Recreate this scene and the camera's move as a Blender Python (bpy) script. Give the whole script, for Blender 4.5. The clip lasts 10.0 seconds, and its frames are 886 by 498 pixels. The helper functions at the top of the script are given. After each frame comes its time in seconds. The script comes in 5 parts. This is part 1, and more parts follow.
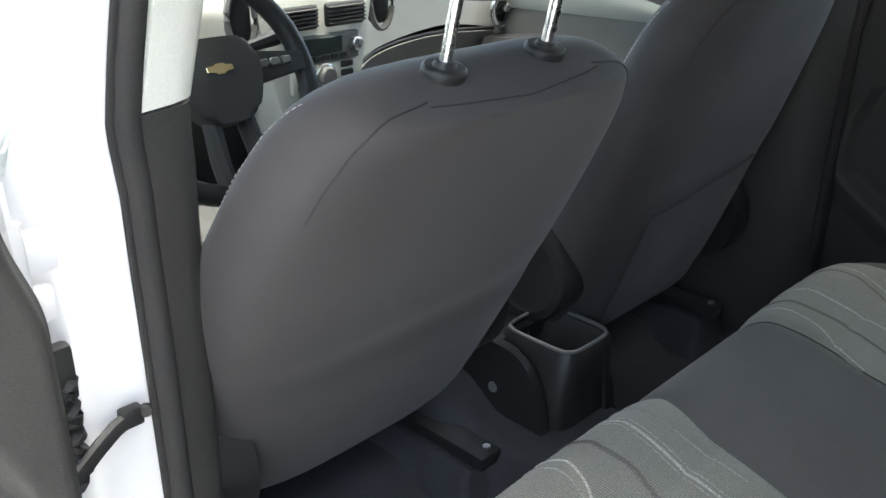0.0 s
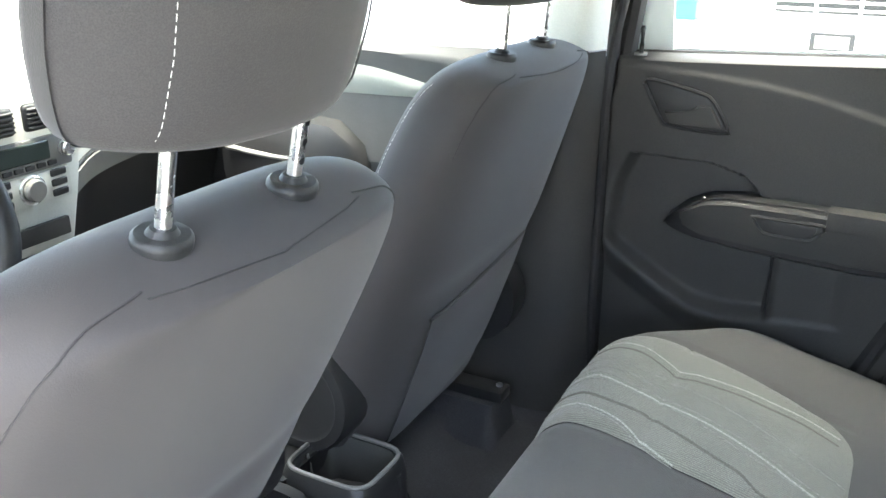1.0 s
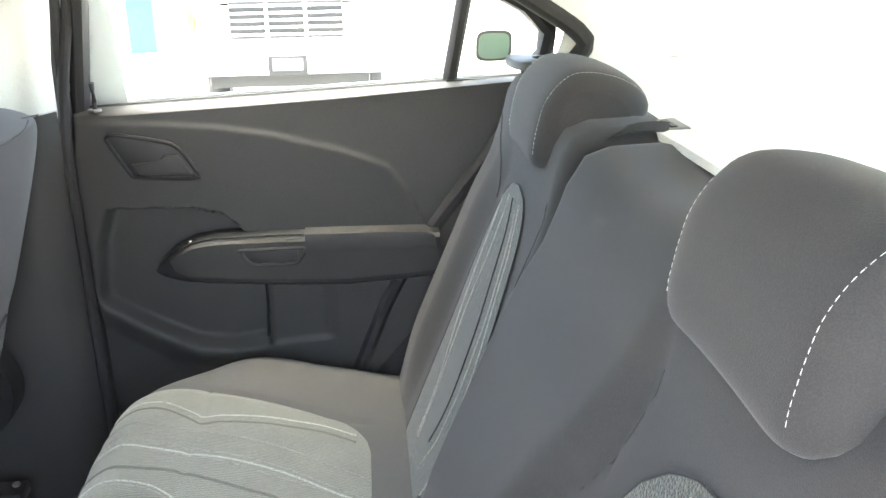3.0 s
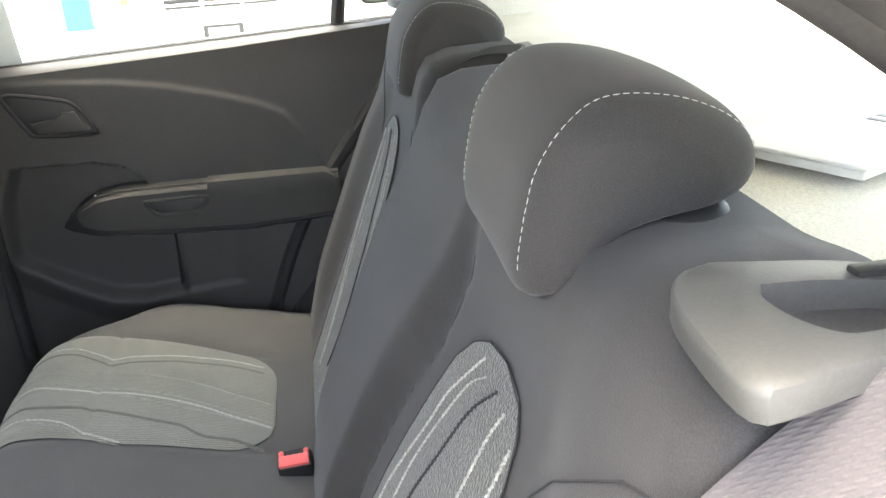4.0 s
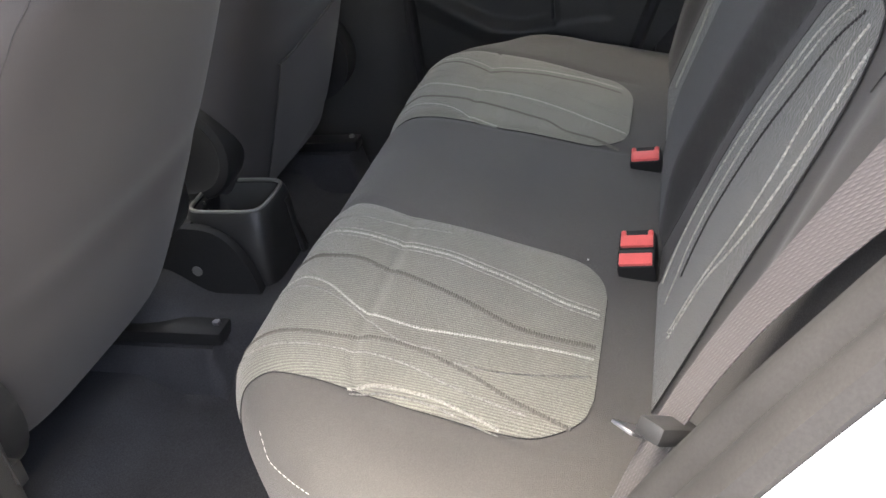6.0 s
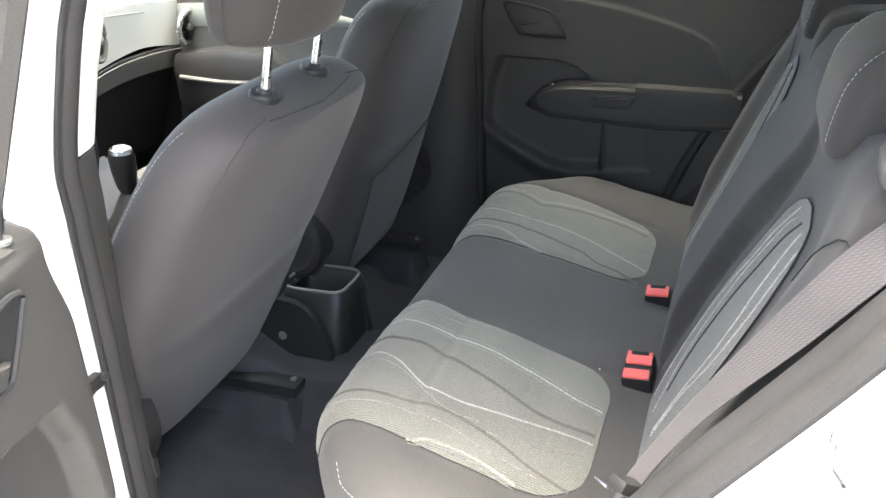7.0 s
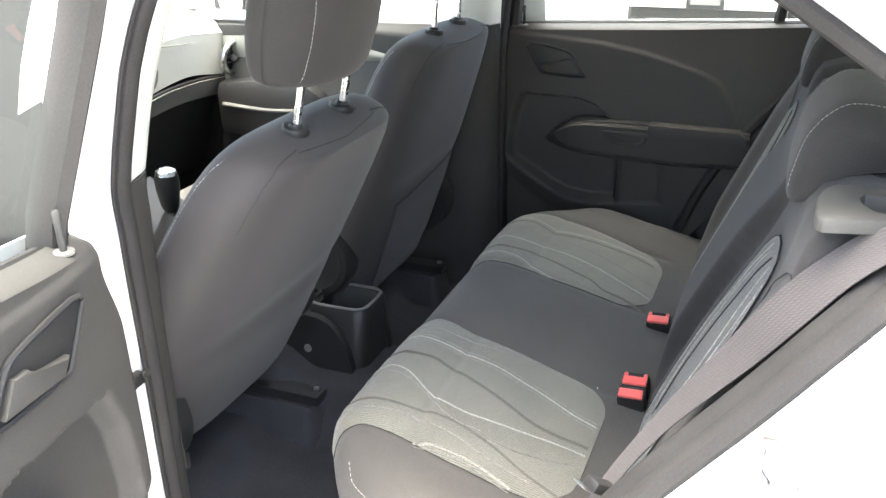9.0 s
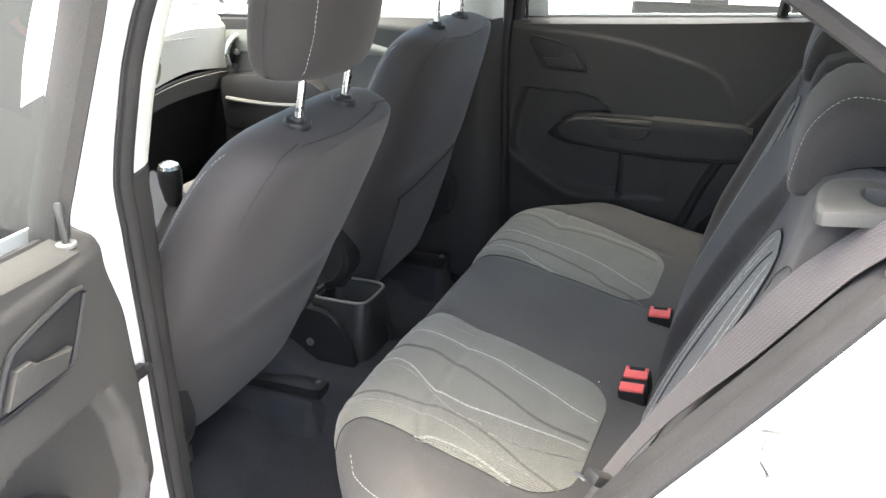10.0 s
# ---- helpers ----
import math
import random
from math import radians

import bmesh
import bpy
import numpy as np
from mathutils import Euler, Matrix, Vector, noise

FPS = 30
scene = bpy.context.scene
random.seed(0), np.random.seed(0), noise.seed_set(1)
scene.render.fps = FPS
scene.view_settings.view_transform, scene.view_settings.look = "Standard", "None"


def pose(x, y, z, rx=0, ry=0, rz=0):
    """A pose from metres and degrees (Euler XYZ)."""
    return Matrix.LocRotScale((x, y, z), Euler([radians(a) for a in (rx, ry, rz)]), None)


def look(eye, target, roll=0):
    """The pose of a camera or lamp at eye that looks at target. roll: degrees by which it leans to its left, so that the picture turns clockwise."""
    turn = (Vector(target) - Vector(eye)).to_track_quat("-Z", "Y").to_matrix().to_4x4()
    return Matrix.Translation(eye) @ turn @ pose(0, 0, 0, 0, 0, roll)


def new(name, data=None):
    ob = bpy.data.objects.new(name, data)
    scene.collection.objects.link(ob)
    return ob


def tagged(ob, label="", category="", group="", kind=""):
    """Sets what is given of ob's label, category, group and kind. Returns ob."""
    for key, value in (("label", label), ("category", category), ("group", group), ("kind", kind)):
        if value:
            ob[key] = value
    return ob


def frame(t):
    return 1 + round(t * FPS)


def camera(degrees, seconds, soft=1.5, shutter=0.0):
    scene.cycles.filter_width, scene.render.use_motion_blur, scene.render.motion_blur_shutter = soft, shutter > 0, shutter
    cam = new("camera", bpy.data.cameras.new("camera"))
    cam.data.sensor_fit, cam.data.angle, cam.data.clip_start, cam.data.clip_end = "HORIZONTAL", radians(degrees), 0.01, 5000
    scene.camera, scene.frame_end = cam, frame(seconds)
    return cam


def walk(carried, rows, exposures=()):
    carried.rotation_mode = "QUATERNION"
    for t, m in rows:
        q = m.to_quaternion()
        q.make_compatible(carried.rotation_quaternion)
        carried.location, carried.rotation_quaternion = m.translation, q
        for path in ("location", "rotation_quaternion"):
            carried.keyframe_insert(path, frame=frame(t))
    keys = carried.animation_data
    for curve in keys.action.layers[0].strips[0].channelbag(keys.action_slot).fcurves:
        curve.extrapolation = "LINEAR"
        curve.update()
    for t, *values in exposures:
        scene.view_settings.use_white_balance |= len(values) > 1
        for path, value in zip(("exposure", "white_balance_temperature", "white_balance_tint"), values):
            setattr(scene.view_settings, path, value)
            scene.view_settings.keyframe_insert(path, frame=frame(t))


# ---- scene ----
from mathutils.bvhtree import BVHTree

cam = camera(53.0, 10.0)
PATH = [
    (0, (-0.96, -0.045, 1.245), (0.357, 1.224, 0.436), 0.8),
    (0.5, (-0.879, 0.012, 1.257), (0.621, 1.104, 0.51), 0.5),
    (1, (-0.805, 0.071, 1.277), (0.846, 0.943, 0.562), 0.2),
    (1.5, (-0.763, 0.089, 1.285), (1.002, 0.711, 0.579), -0.1),
    (2, (-0.75, 0.054, 1.308), (1.087, 0.438, 0.617), -0.7),
    (2.5, (-0.767, 0.046, 1.317), (1.109, 0.142, 0.633), -0.9),
    (3, (-0.812, 0.038, 1.312), (1.068, -0.118, 0.647), -1.0),
    (3.2, (-0.826, 0.018, 1.313), (1.041, -0.199, 0.63), -1.4),
    (4.3, (-0.948, -0.082, 1.265), (0.883, -0.279, 0.486), -5.0),
    (4.5, (-0.977, -0.087, 1.253), (0.84, -0.235, 0.431), -5.1),
    (5, (-1.036, -0.083, 1.233), (0.76, -0.074, 0.352), -5.0),
    (5.5, (-1.085, -0.064, 1.213), (0.646, 0.178, 0.241), -5.6),
    (6, (-1.103, -0.029, 1.198), (0.528, 0.492, 0.166), -8.6),
    (6.2, (-1.128, -0.024, 1.22), (0.488, 0.637, 0.245), -7.7),
    (7.3, (-1.435, -0.122, 1.405), (0.294, 0.482, 0.602), -0.6),
    (7.5, (-1.448, -0.141, 1.418), (0.276, 0.503, 0.637), -0.6),
    (8, (-1.463, -0.156, 1.416), (0.245, 0.533, 0.636), -1.0),
    (8.5, (-1.464, -0.155, 1.415), (0.245, 0.529, 0.634), -1.0),
    (9, (-1.465, -0.16, 1.412), (0.239, 0.528, 0.622), -0.9),
    (9.5, (-1.465, -0.16, 1.412), (0.234, 0.535, 0.618), -0.7),
    (10, (-1.467, -0.164, 1.411), (0.23, 0.53, 0.611), -0.9),
]
EXPOSURES = [(0, 3.1, 6280, 0), (0.5, 4.0, 6300, 0), (1, 4.5, 6350, 0), (1.5, 4.62, 6450, 1), (2.5, 4.8, 6650, 1), (3.2, 4.75, 6700, 2), (4.3, 4.08, 6930, 5), (5.5, 3.6, 6980, 7), (6.2, 3.5, 6760, 6), (7.5, 4.05, 6600, 3), (8.5, 3.85, 6600, 3), (10, 3.56, 6600, 4)]
walk(cam, [(t, look(eye, target, roll)) for t, eye, target, roll in PATH], EXPOSURES)
# ---- world, sun and exposure ----
SUN_ELEV, SUN_AZ = 87.0, 290.0
world = bpy.data.worlds.new("daylight")
scene.world = world
world.use_nodes = True
wn = world.node_tree
sky = wn.nodes.new("ShaderNodeTexSky")
sky.sky_type, sky.sun_disc = "NISHITA", False
sky.sun_elevation, sky.sun_rotation = radians(SUN_ELEV), radians(SUN_AZ)
sky.air_density, sky.dust_density, sky.ozone_density = 0.6, 7.0, 0.5
wn.links.new(sky.outputs[0], wn.nodes["Background"].inputs[0])
wn.nodes["Background"].inputs[1].default_value = 0.15
sun_data = bpy.data.lights.new("sun", "SUN")
sun_data.energy, sun_data.angle, sun_data.color = 0.5, radians(12.0), (1.0, 0.99, 0.97)
sun = new("sun", sun_data)
_az, _el = radians(SUN_AZ), radians(SUN_ELEV)
sun.matrix_world = look((0, 0, 9), (0 - math.sin(_az) * math.cos(_el), -math.cos(_az) * math.cos(_el), 9 - math.sin(_el)))


# ---- materials ----
def material(name, color, rough=0.6, metal=0.0, grain=0.0, grain_scale=400.0, bump=0.0, bump_scale=400.0,
             stain=0.0, stain_scale=6.0, coat=0.0, spec=0.5, sheen=0.0, weave=0.0, weave_scale=600.0, twill=0.0, rib=0.0):
    m = bpy.data.materials.new(name)
    m.use_nodes = True
    nt = m.node_tree
    b = nt.nodes["Principled BSDF"]
    b.inputs["Base Color"].default_value = (*color, 1)
    b.inputs["Roughness"].default_value = rough
    b.inputs["Metallic"].default_value = metal
    b.inputs["Specular IOR Level"].default_value = spec
    if coat:
        b.inputs["Coat Weight"].default_value = coat
        b.inputs["Coat Roughness"].default_value = 0.05
    if sheen:
        b.inputs["Sheen Weight"].default_value = sheen
        b.inputs["Sheen Roughness"].default_value = 0.5
    co = nt.nodes.new("ShaderNodeTexCoord").outputs["Object"]
    col = None

    def noise_at(scale, detail=4.0):
        n = nt.nodes.new("ShaderNodeTexNoise")
        n.inputs["Scale"].default_value, n.inputs["Detail"].default_value = scale, detail
        nt.links.new(co, n.inputs["Vector"])
        return n.outputs["Fac"]

    def vary(prev, fac, amount):
        mr = nt.nodes.new("ShaderNodeMapRange")
        mr.inputs["From Min"].default_value, mr.inputs["From Max"].default_value = 0.25, 0.75
        mr.inputs["To Min"].default_value, mr.inputs["To Max"].default_value = 1 - amount, 1 + amount
        nt.links.new(fac, mr.inputs["Value"])
        mix = nt.nodes.new("ShaderNodeMix")
        mix.data_type, mix.blend_type = "RGBA", "MULTIPLY"
        mix.inputs["Factor"].default_value = 1.0
        if prev is None:
            mix.inputs["A"].default_value = (*color, 1)
        else:
            nt.links.new(prev, mix.inputs["A"])
        nt.links.new(mr.outputs[0], mix.inputs["B"])
        return mix.outputs["Result"]

    if stain:
        f = noise_at(stain_scale, 5.0)
        col = vary(col, f, stain)
        rr = nt.nodes.new("ShaderNodeMapRange")
        rr.inputs["To Min"].default_value, rr.inputs["To Max"].default_value = max(0.02, rough - 0.1), min(1, rough + 0.1)
        nt.links.new(f, rr.inputs["Value"])
        nt.links.new(rr.outputs[0], b.inputs["Roughness"])
    if grain:
        col = vary(col, noise_at(grain_scale, 2.0), grain)
    height = None
    if weave:
        v = nt.nodes.new("ShaderNodeTexVoronoi")
        v.inputs["Scale"].default_value = weave_scale
        nt.links.new(co, v.inputs["Vector"])
        col = vary(col, v.outputs["Distance"], weave)
        height = v.outputs["Distance"]
    if rib:
        # fine knitted courses running along the seat
        wv = nt.nodes.new("ShaderNodeTexWave")
        wv.wave_type, wv.bands_direction, wv.wave_profile = "BANDS", "X", "SIN"
        wv.inputs["Scale"].default_value, wv.inputs["Distortion"].default_value = 85.0, 0.8
        wv.inputs["Detail"].default_value, wv.inputs["Detail Scale"].default_value = 2.0, 1.5
        nt.links.new(co, wv.inputs["Vector"])
        col = vary(col, wv.outputs["Fac"], rib)
    if twill:
        # rows of short raised floats, as in belt webbing
        def wave(vec, scale):
            w = nt.nodes.new("ShaderNodeTexWave")
            w.wave_type, w.bands_direction, w.wave_profile = "BANDS", vec, "SIN"
            w.inputs["Scale"].default_value, w.inputs["Distortion"].default_value = scale, 0.6
            w.inputs["Detail"].default_value, w.inputs["Detail Scale"].default_value = 1.0, 2.0
            nt.links.new(nt.nodes["Texture Coordinate"].outputs["UV"], w.inputs["Vector"])
            return w.outputs["Fac"]
        mul = nt.nodes.new("ShaderNodeMath")
        mul.operation = "MULTIPLY"
        nt.links.new(wave("X", 70.0), mul.inputs[0])
        nt.links.new(wave("DIAGONAL", 120.0), mul.inputs[1])
        height = mul.outputs[0]
        col = vary(col, height, twill)
    if col is not None:
        nt.links.new(col, b.inputs["Base Color"])
    if bump:
        bm_ = nt.nodes.new("ShaderNodeBump")
        bm_.inputs["Strength"].default_value, bm_.inputs["Distance"].default_value = bump, 0.001
        nt.links.new(height if height is not None else noise_at(bump_scale, 3.0), bm_.inputs["Height"])
        nt.links.new(bm_.outputs[0], b.inputs["Normal"])
    return m


# One seat cloth: light put into the cushions' base colour, shade into the backs'.
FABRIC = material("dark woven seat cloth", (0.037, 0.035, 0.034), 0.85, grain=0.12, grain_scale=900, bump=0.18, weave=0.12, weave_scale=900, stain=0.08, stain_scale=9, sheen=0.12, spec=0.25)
FABRIC_LIT = material("dark woven seat cloth lit for cushions", (0.090, 0.086, 0.081), 0.88, grain=0.12, grain_scale=900, bump=0.35, weave=0.12, weave_scale=900, stain=0.1, stain_scale=9, sheen=0.15, spec=0.25)
FABRIC_BACK = material("smooth seat back cloth", (0.041, 0.038, 0.0383), 0.7, grain=0.08, grain_scale=1200, bump=0.15, bump_scale=900, stain=0.09, stain_scale=7, sheen=0.12, spec=0.35)
# Same knit as KNIT, shade of the backs put into its base colour.
KNIT_SHADED = material("grey knitted insert cloth shaded for backs", (0.047, 0.049, 0.039), 0.9, grain=0.18, grain_scale=700, bump=0.8, weave=0.55, weave_scale=380, stain=0.08, stain_scale=12, sheen=0.3, spec=0.2)
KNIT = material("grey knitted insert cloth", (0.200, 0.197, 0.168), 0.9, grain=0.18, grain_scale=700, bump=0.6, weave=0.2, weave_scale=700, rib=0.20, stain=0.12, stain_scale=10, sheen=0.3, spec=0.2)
THREAD = material("pale woven thread", (0.42, 0.41, 0.37), 0.9, grain=0.45, grain_scale=420, bump=0.6, bump_scale=600, spec=0.2)
THREAD_DIM = material("dull grey woven thread", (0.29, 0.283, 0.26), 0.9, grain=0.5, grain_scale=420, bump=0.6, bump_scale=600, spec=0.2)
THREAD_BACK = material("dull pale back insert thread", (0.34, 0.335, 0.30), 0.9, grain=0.5, grain_scale=420, bump=0.6, bump_scale=600, spec=0.2)
THREAD_DARK = material("dark woven stripe", (0.16, 0.15, 0.135), 0.9, grain=0.3, grain_scale=500, bump=0.4, bump_scale=600, spec=0.2)
STITCH = material("white stitching thread", (0.5, 0.485, 0.46), 0.7, grain=0.2, grain_scale=300)
SEAM = material("dark seam", (0.028, 0.027, 0.027), 0.9, grain=0.2)
PLASTIC = material("grained charcoal plastic", (0.043, 0.0415, 0.0385), 0.58, grain=0.15, grain_scale=500, bump=0.25, bump_scale=700, stain=0.1, stain_scale=8, spec=0.4)
PLASTIC_DARK = material("black moulded plastic", (0.02, 0.02, 0.02), 0.45, grain=0.15, bump=0.15, bump_scale=600, stain=0.12, stain_scale=10, spec=0.4)
PLASTIC_GREY = material("light grey moulded plastic", (0.78, 0.79, 0.73), 0.5, grain=0.05, bump=0.2, bump_scale=600, stain=0.05, stain_scale=5, spec=0.4)
PLASTIC_DASH = material("pale grey green dashboard plastic", (0.50, 0.51, 0.46), 0.55, grain=0.05, bump=0.25, bump_scale=500, stain=0.06, stain_scale=5, spec=0.35)
PLASTIC_BAND = material("pale grey green door band", (0.24, 0.25, 0.22), 0.6, grain=0.05, bump=0.2, bump_scale=500, stain=0.06, stain_scale=5, spec=0.3)
PAPER = material("white paper", (0.75, 0.75, 0.72), 0.8, stain=0.03, stain_scale=20)
PLASTIC_MID = material("mid grey bezel plastic", (0.15, 0.148, 0.138), 0.45, grain=0.08, bump=0.15, bump_scale=700, spec=0.45)
PLASTIC_TRIM = material("grey moulded belt trim plastic", (0.058, 0.058, 0.054), 0.5, grain=0.08, bump=0.15, bump_scale=700, stain=0.08, stain_scale=20, spec=0.4)
RUBBER = material("black rubber weatherstrip", (0.029, 0.028, 0.0275), 0.75, grain=0.15, bump=0.15, bump_scale=300, stain=0.2, stain_scale=14, spec=0.3)
PAINT = material("white car paint", (0.8, 0.8, 0.8), 0.25, stain=0.02, stain_scale=3, coat=0.6)
CHROME = material("polished chrome", (0.85, 0.85, 0.85), 0.27, 1.0, stain=0.02, stain_scale=30)
STEEL = material("dull steel", (0.35, 0.35, 0.36), 0.35, 1.0, grain=0.1, stain=0.2, stain_scale=40)
RED = material("red push button plastic", (0.85, 0.15, 0.14), 0.4, grain=0.05, stain=0.06, stain_scale=40)
BELT_DARK = material("black narrow belt webbing", (0.03, 0.029, 0.028), 0.75, grain=0.12, grain_scale=900, bump=0.35, twill=0.10, stain=0.06, spec=0.3)
BELT = material("black belt webbing", (0.076, 0.069, 0.069), 0.75, grain=0.12, grain_scale=900, bump=0.5, twill=0.085, stain=0.06, sheen=0.15, spec=0.3)
VINYL = material("dark floor carpet", (0.044, 0.045, 0.050), 0.8, grain=0.3, grain_scale=500, bump=0.5, bump_scale=500, stain=0.25, stain_scale=9, spec=0.3)
SHELF = material("pale parcel shelf felt", (0.68, 0.67, 0.61), 0.95, grain=0.15, grain_scale=500, bump=0.4, bump_scale=500, stain=0.1, stain_scale=7, spec=0.2)
LINING = material("pale roof lining cloth", (0.55, 0.54, 0.5), 0.95, grain=0.06, grain_scale=500, bump=0.2, bump_scale=500, spec=0.2)
CONCRETE = material("pale concrete yard", (0.41, 0.405, 0.39), 0.9, grain=0.12, grain_scale=60, bump=0.4, bump_scale=80, stain=0.18, stain_scale=0.8, spec=0.3)
WALL_PAINT = material("cream wall paint", (0.7, 0.66, 0.55), 0.85, grain=0.05, grain_scale=30, stain=0.08, stain_scale=1.2)
BLUE = material("blue post paint", (0.03, 0.16, 0.5), 0.5, stain=0.1, stain_scale=3)
TYRE = material("tyre rubber", (0.03, 0.03, 0.03), 0.8, grain=0.2, grain_scale=80)
SCREEN = material("dark display", (0.03, 0.04, 0.035), 0.15, stain=0.1, stain_scale=20)
GOLD = material("gold badge metal", (0.75, 0.62, 0.36), 0.22, 1.0, stain=0.05, stain_scale=40)


def glass_material(name, color):
    m = bpy.data.materials.new(name)
    m.use_nodes = True
    nt = m.node_tree
    nt.nodes.remove(nt.nodes["Principled BSDF"])
    tr, gl, mix = nt.nodes.new("ShaderNodeBsdfTransparent"), nt.nodes.new("ShaderNodeBsdfGlossy"), nt.nodes.new("ShaderNodeMixShader")
    fr = nt.nodes.new("ShaderNodeLayerWeight")
    fr.inputs["Blend"].default_value = 0.5
    power, gloss = nt.nodes.new("ShaderNodeMath"), nt.nodes.new("ShaderNodeMapRange")
    power.operation, power.inputs[1].default_value = "POWER", 4.0
    gloss.inputs["To Min"].default_value = 0.05
    nt.links.new(fr.outputs["Facing"], power.inputs[0])
    nt.links.new(power.outputs[0], gloss.inputs["Value"])
    tr.inputs[0].default_value = (*color, 1)
    gl.inputs["Roughness"].default_value = 0.02
    nt.links.new(gloss.outputs[0], mix.inputs[0])
    nt.links.new(tr.outputs[0], mix.inputs[1])
    nt.links.new(gl.outputs[0], mix.inputs[2])
    nt.links.new(mix.outputs[0], nt.nodes["Material Output"].inputs[0])
    return m


GLASS = glass_material("car window glass", (0.9, 0.95, 0.92))


# ---- mesh helpers ----
def part(name, bm, mat, parent=None, label="", smooth=True, auto=40.0):
    me = bpy.data.meshes.new(name)
    bmesh.ops.recalc_face_normals(bm, faces=bm.faces)
    if smooth:
        for f in bm.faces:
            f.smooth = True
        for e in bm.edges:
            if len(e.link_faces) == 2 and e.calc_face_angle(0) > radians(auto):
                e.smooth = False
    bm.to_mesh(me)
    bm.free()
    me.materials.append(mat)
    ob = new(name, me)
    if parent is not None:
        ob.parent = parent
    if label:
        tagged(ob, label)
    return ob


def thing(name, label, category, group="", kind="", at=(0, 0, 0)):
    ob = new(name)
    ob.location = at
    return tagged(ob, label, category, group, kind)


def spline(pts, n):
    """n + 1 points on a smooth line through pts (Catmull-Rom, by chord length)."""
    p = [Vector(q) for q in pts]
    p = [p[0] * 2 - p[1]] + p + [p[-1] * 2 - p[-2]]
    lens = [(p[i + 1] - p[i]).length for i in range(1, len(p) - 2)]
    total, out = sum(lens), []
    for k in range(n + 1):
        d, i = total * k / n, 0
        while i < len(lens) - 1 and d > lens[i]:
            d -= lens[i]
            i += 1
        u = min(1.0, d / lens[i]) if lens[i] else 0
        a, b, c, e = p[i], p[i + 1], p[i + 2], p[i + 3]
        out.append(0.5 * ((2 * b) + (c - a) * u + (2 * a - 5 * b + 4 * c - e) * u * u + (3 * b - a - 3 * c + e) * u ** 3))
    return out


def along(xs, ys, x):
    return float(np.interp(x, xs, ys))


def step(a, b, x):
    t = min(1.0, max(0.0, (x - a) / (b - a)))
    return t * t * (3 - 2 * t)


def sheet(f, nu, nv, thick=0.0):
    bm = bmesh.new()
    vs = [[bm.verts.new(f(i / nu, j / nv)) for j in range(nv + 1)] for i in range(nu + 1)]
    for i in range(nu):
        for j in range(nv):
            bm.faces.new((vs[i][j], vs[i + 1][j], vs[i + 1][j + 1], vs[i][j + 1]))
    if thick:
        bm.normal_update()
        bmesh.ops.solidify(bm, geom=bm.faces[:], thickness=thick)
    return bm


def loft(rings, closed=False, cap=True, bm=None):
    bm = bm or bmesh.new()
    vs = [[bm.verts.new(p) for p in r] for r in rings]
    n = len(rings[0])
    for a, b in zip(vs, vs[1:] + ([vs[0]] if closed else [])):
        for k in range(n):
            bm.faces.new((a[k], a[(k + 1) % n], b[(k + 1) % n], b[k]))
    if cap and not closed:
        bm.faces.new(vs[0])
        bm.faces.new(vs[-1])
    return bm


def tube(pts, r, sides=8, closed=False, flat=1.0, up=(0, 0, 1), bm=None):
    """A round or flattened bar along pts; r a radius or a list of them; flat scales it across its own up."""
    p = [Vector(q) for q in pts]
    rings = []
    for i, q in enumerate(p):
        a = p[(i + 1) % len(p)] if closed or i + 1 < len(p) else q
        b = p[i - 1] if closed or i else q
        d = (a - b).normalized()
        s = d.cross(Vector(up))
        s = s.normalized() if s.length > 1e-4 else d.orthogonal().normalized()
        u = s.cross(d).normalized()
        rr = r[i] if isinstance(r, (list, tuple)) else r
        rings.append([q + rr * (math.cos(2 * math.pi * k / sides) * s + flat * math.sin(2 * math.pi * k / sides) * u) for k in range(sides)])
    return loft(rings, closed, True, bm)


def rbox(size, r=0.004, seg=2, at=(0, 0, 0), turn=None):
    bm = bmesh.new()
    bmesh.ops.create_cube(bm, size=1.0)
    bmesh.ops.scale(bm, vec=size, verts=bm.verts)
    if r:
        bmesh.ops.bevel(bm, geom=bm.edges[:], offset=r, segments=seg, affect="EDGES", profile=0.6)
    if turn is not None:
        bmesh.ops.transform(bm, matrix=turn.to_4x4(), verts=bm.verts)
    bmesh.ops.translate(bm, vec=at, verts=bm.verts)
    return bm


def prism(outline, place, n0, n1, r=0.0, seg=2):
    """A flat outline of (s, z) pairs, made solid from depth n0 to n1 and laid out by place(s, z, n)."""
    bm = bmesh.new()
    a = [bm.verts.new((s, z, n0)) for s, z in outline]
    b = [bm.verts.new((s, z, n1)) for s, z in outline]
    k = len(outline)
    bm.faces.new(a)
    top = bm.faces.new(b)
    for i in range(k):
        bm.faces.new((a[i], a[(i + 1) % k], b[(i + 1) % k], b[i]))
    if r:
        bmesh.ops.bevel(bm, geom=top.edges[:], offset=r, segments=seg, affect="EDGES", profile=0.6)
    for v in bm.verts:
        v.co = place(*v.co)
    return bm


def ellipse_ring(cx, cy, z, a, b, n=28, e=2.6):
    out = []
    for k in range(n):
        t = 2 * math.pi * k / n
        c, s = math.cos(t), math.sin(t)
        out.append((cx + a * abs(c) ** (2 / e) * (1 if c >= 0 else -1), cy + b * abs(s) ** (2 / e) * (1 if s >= 0 else -1), z))
    return out


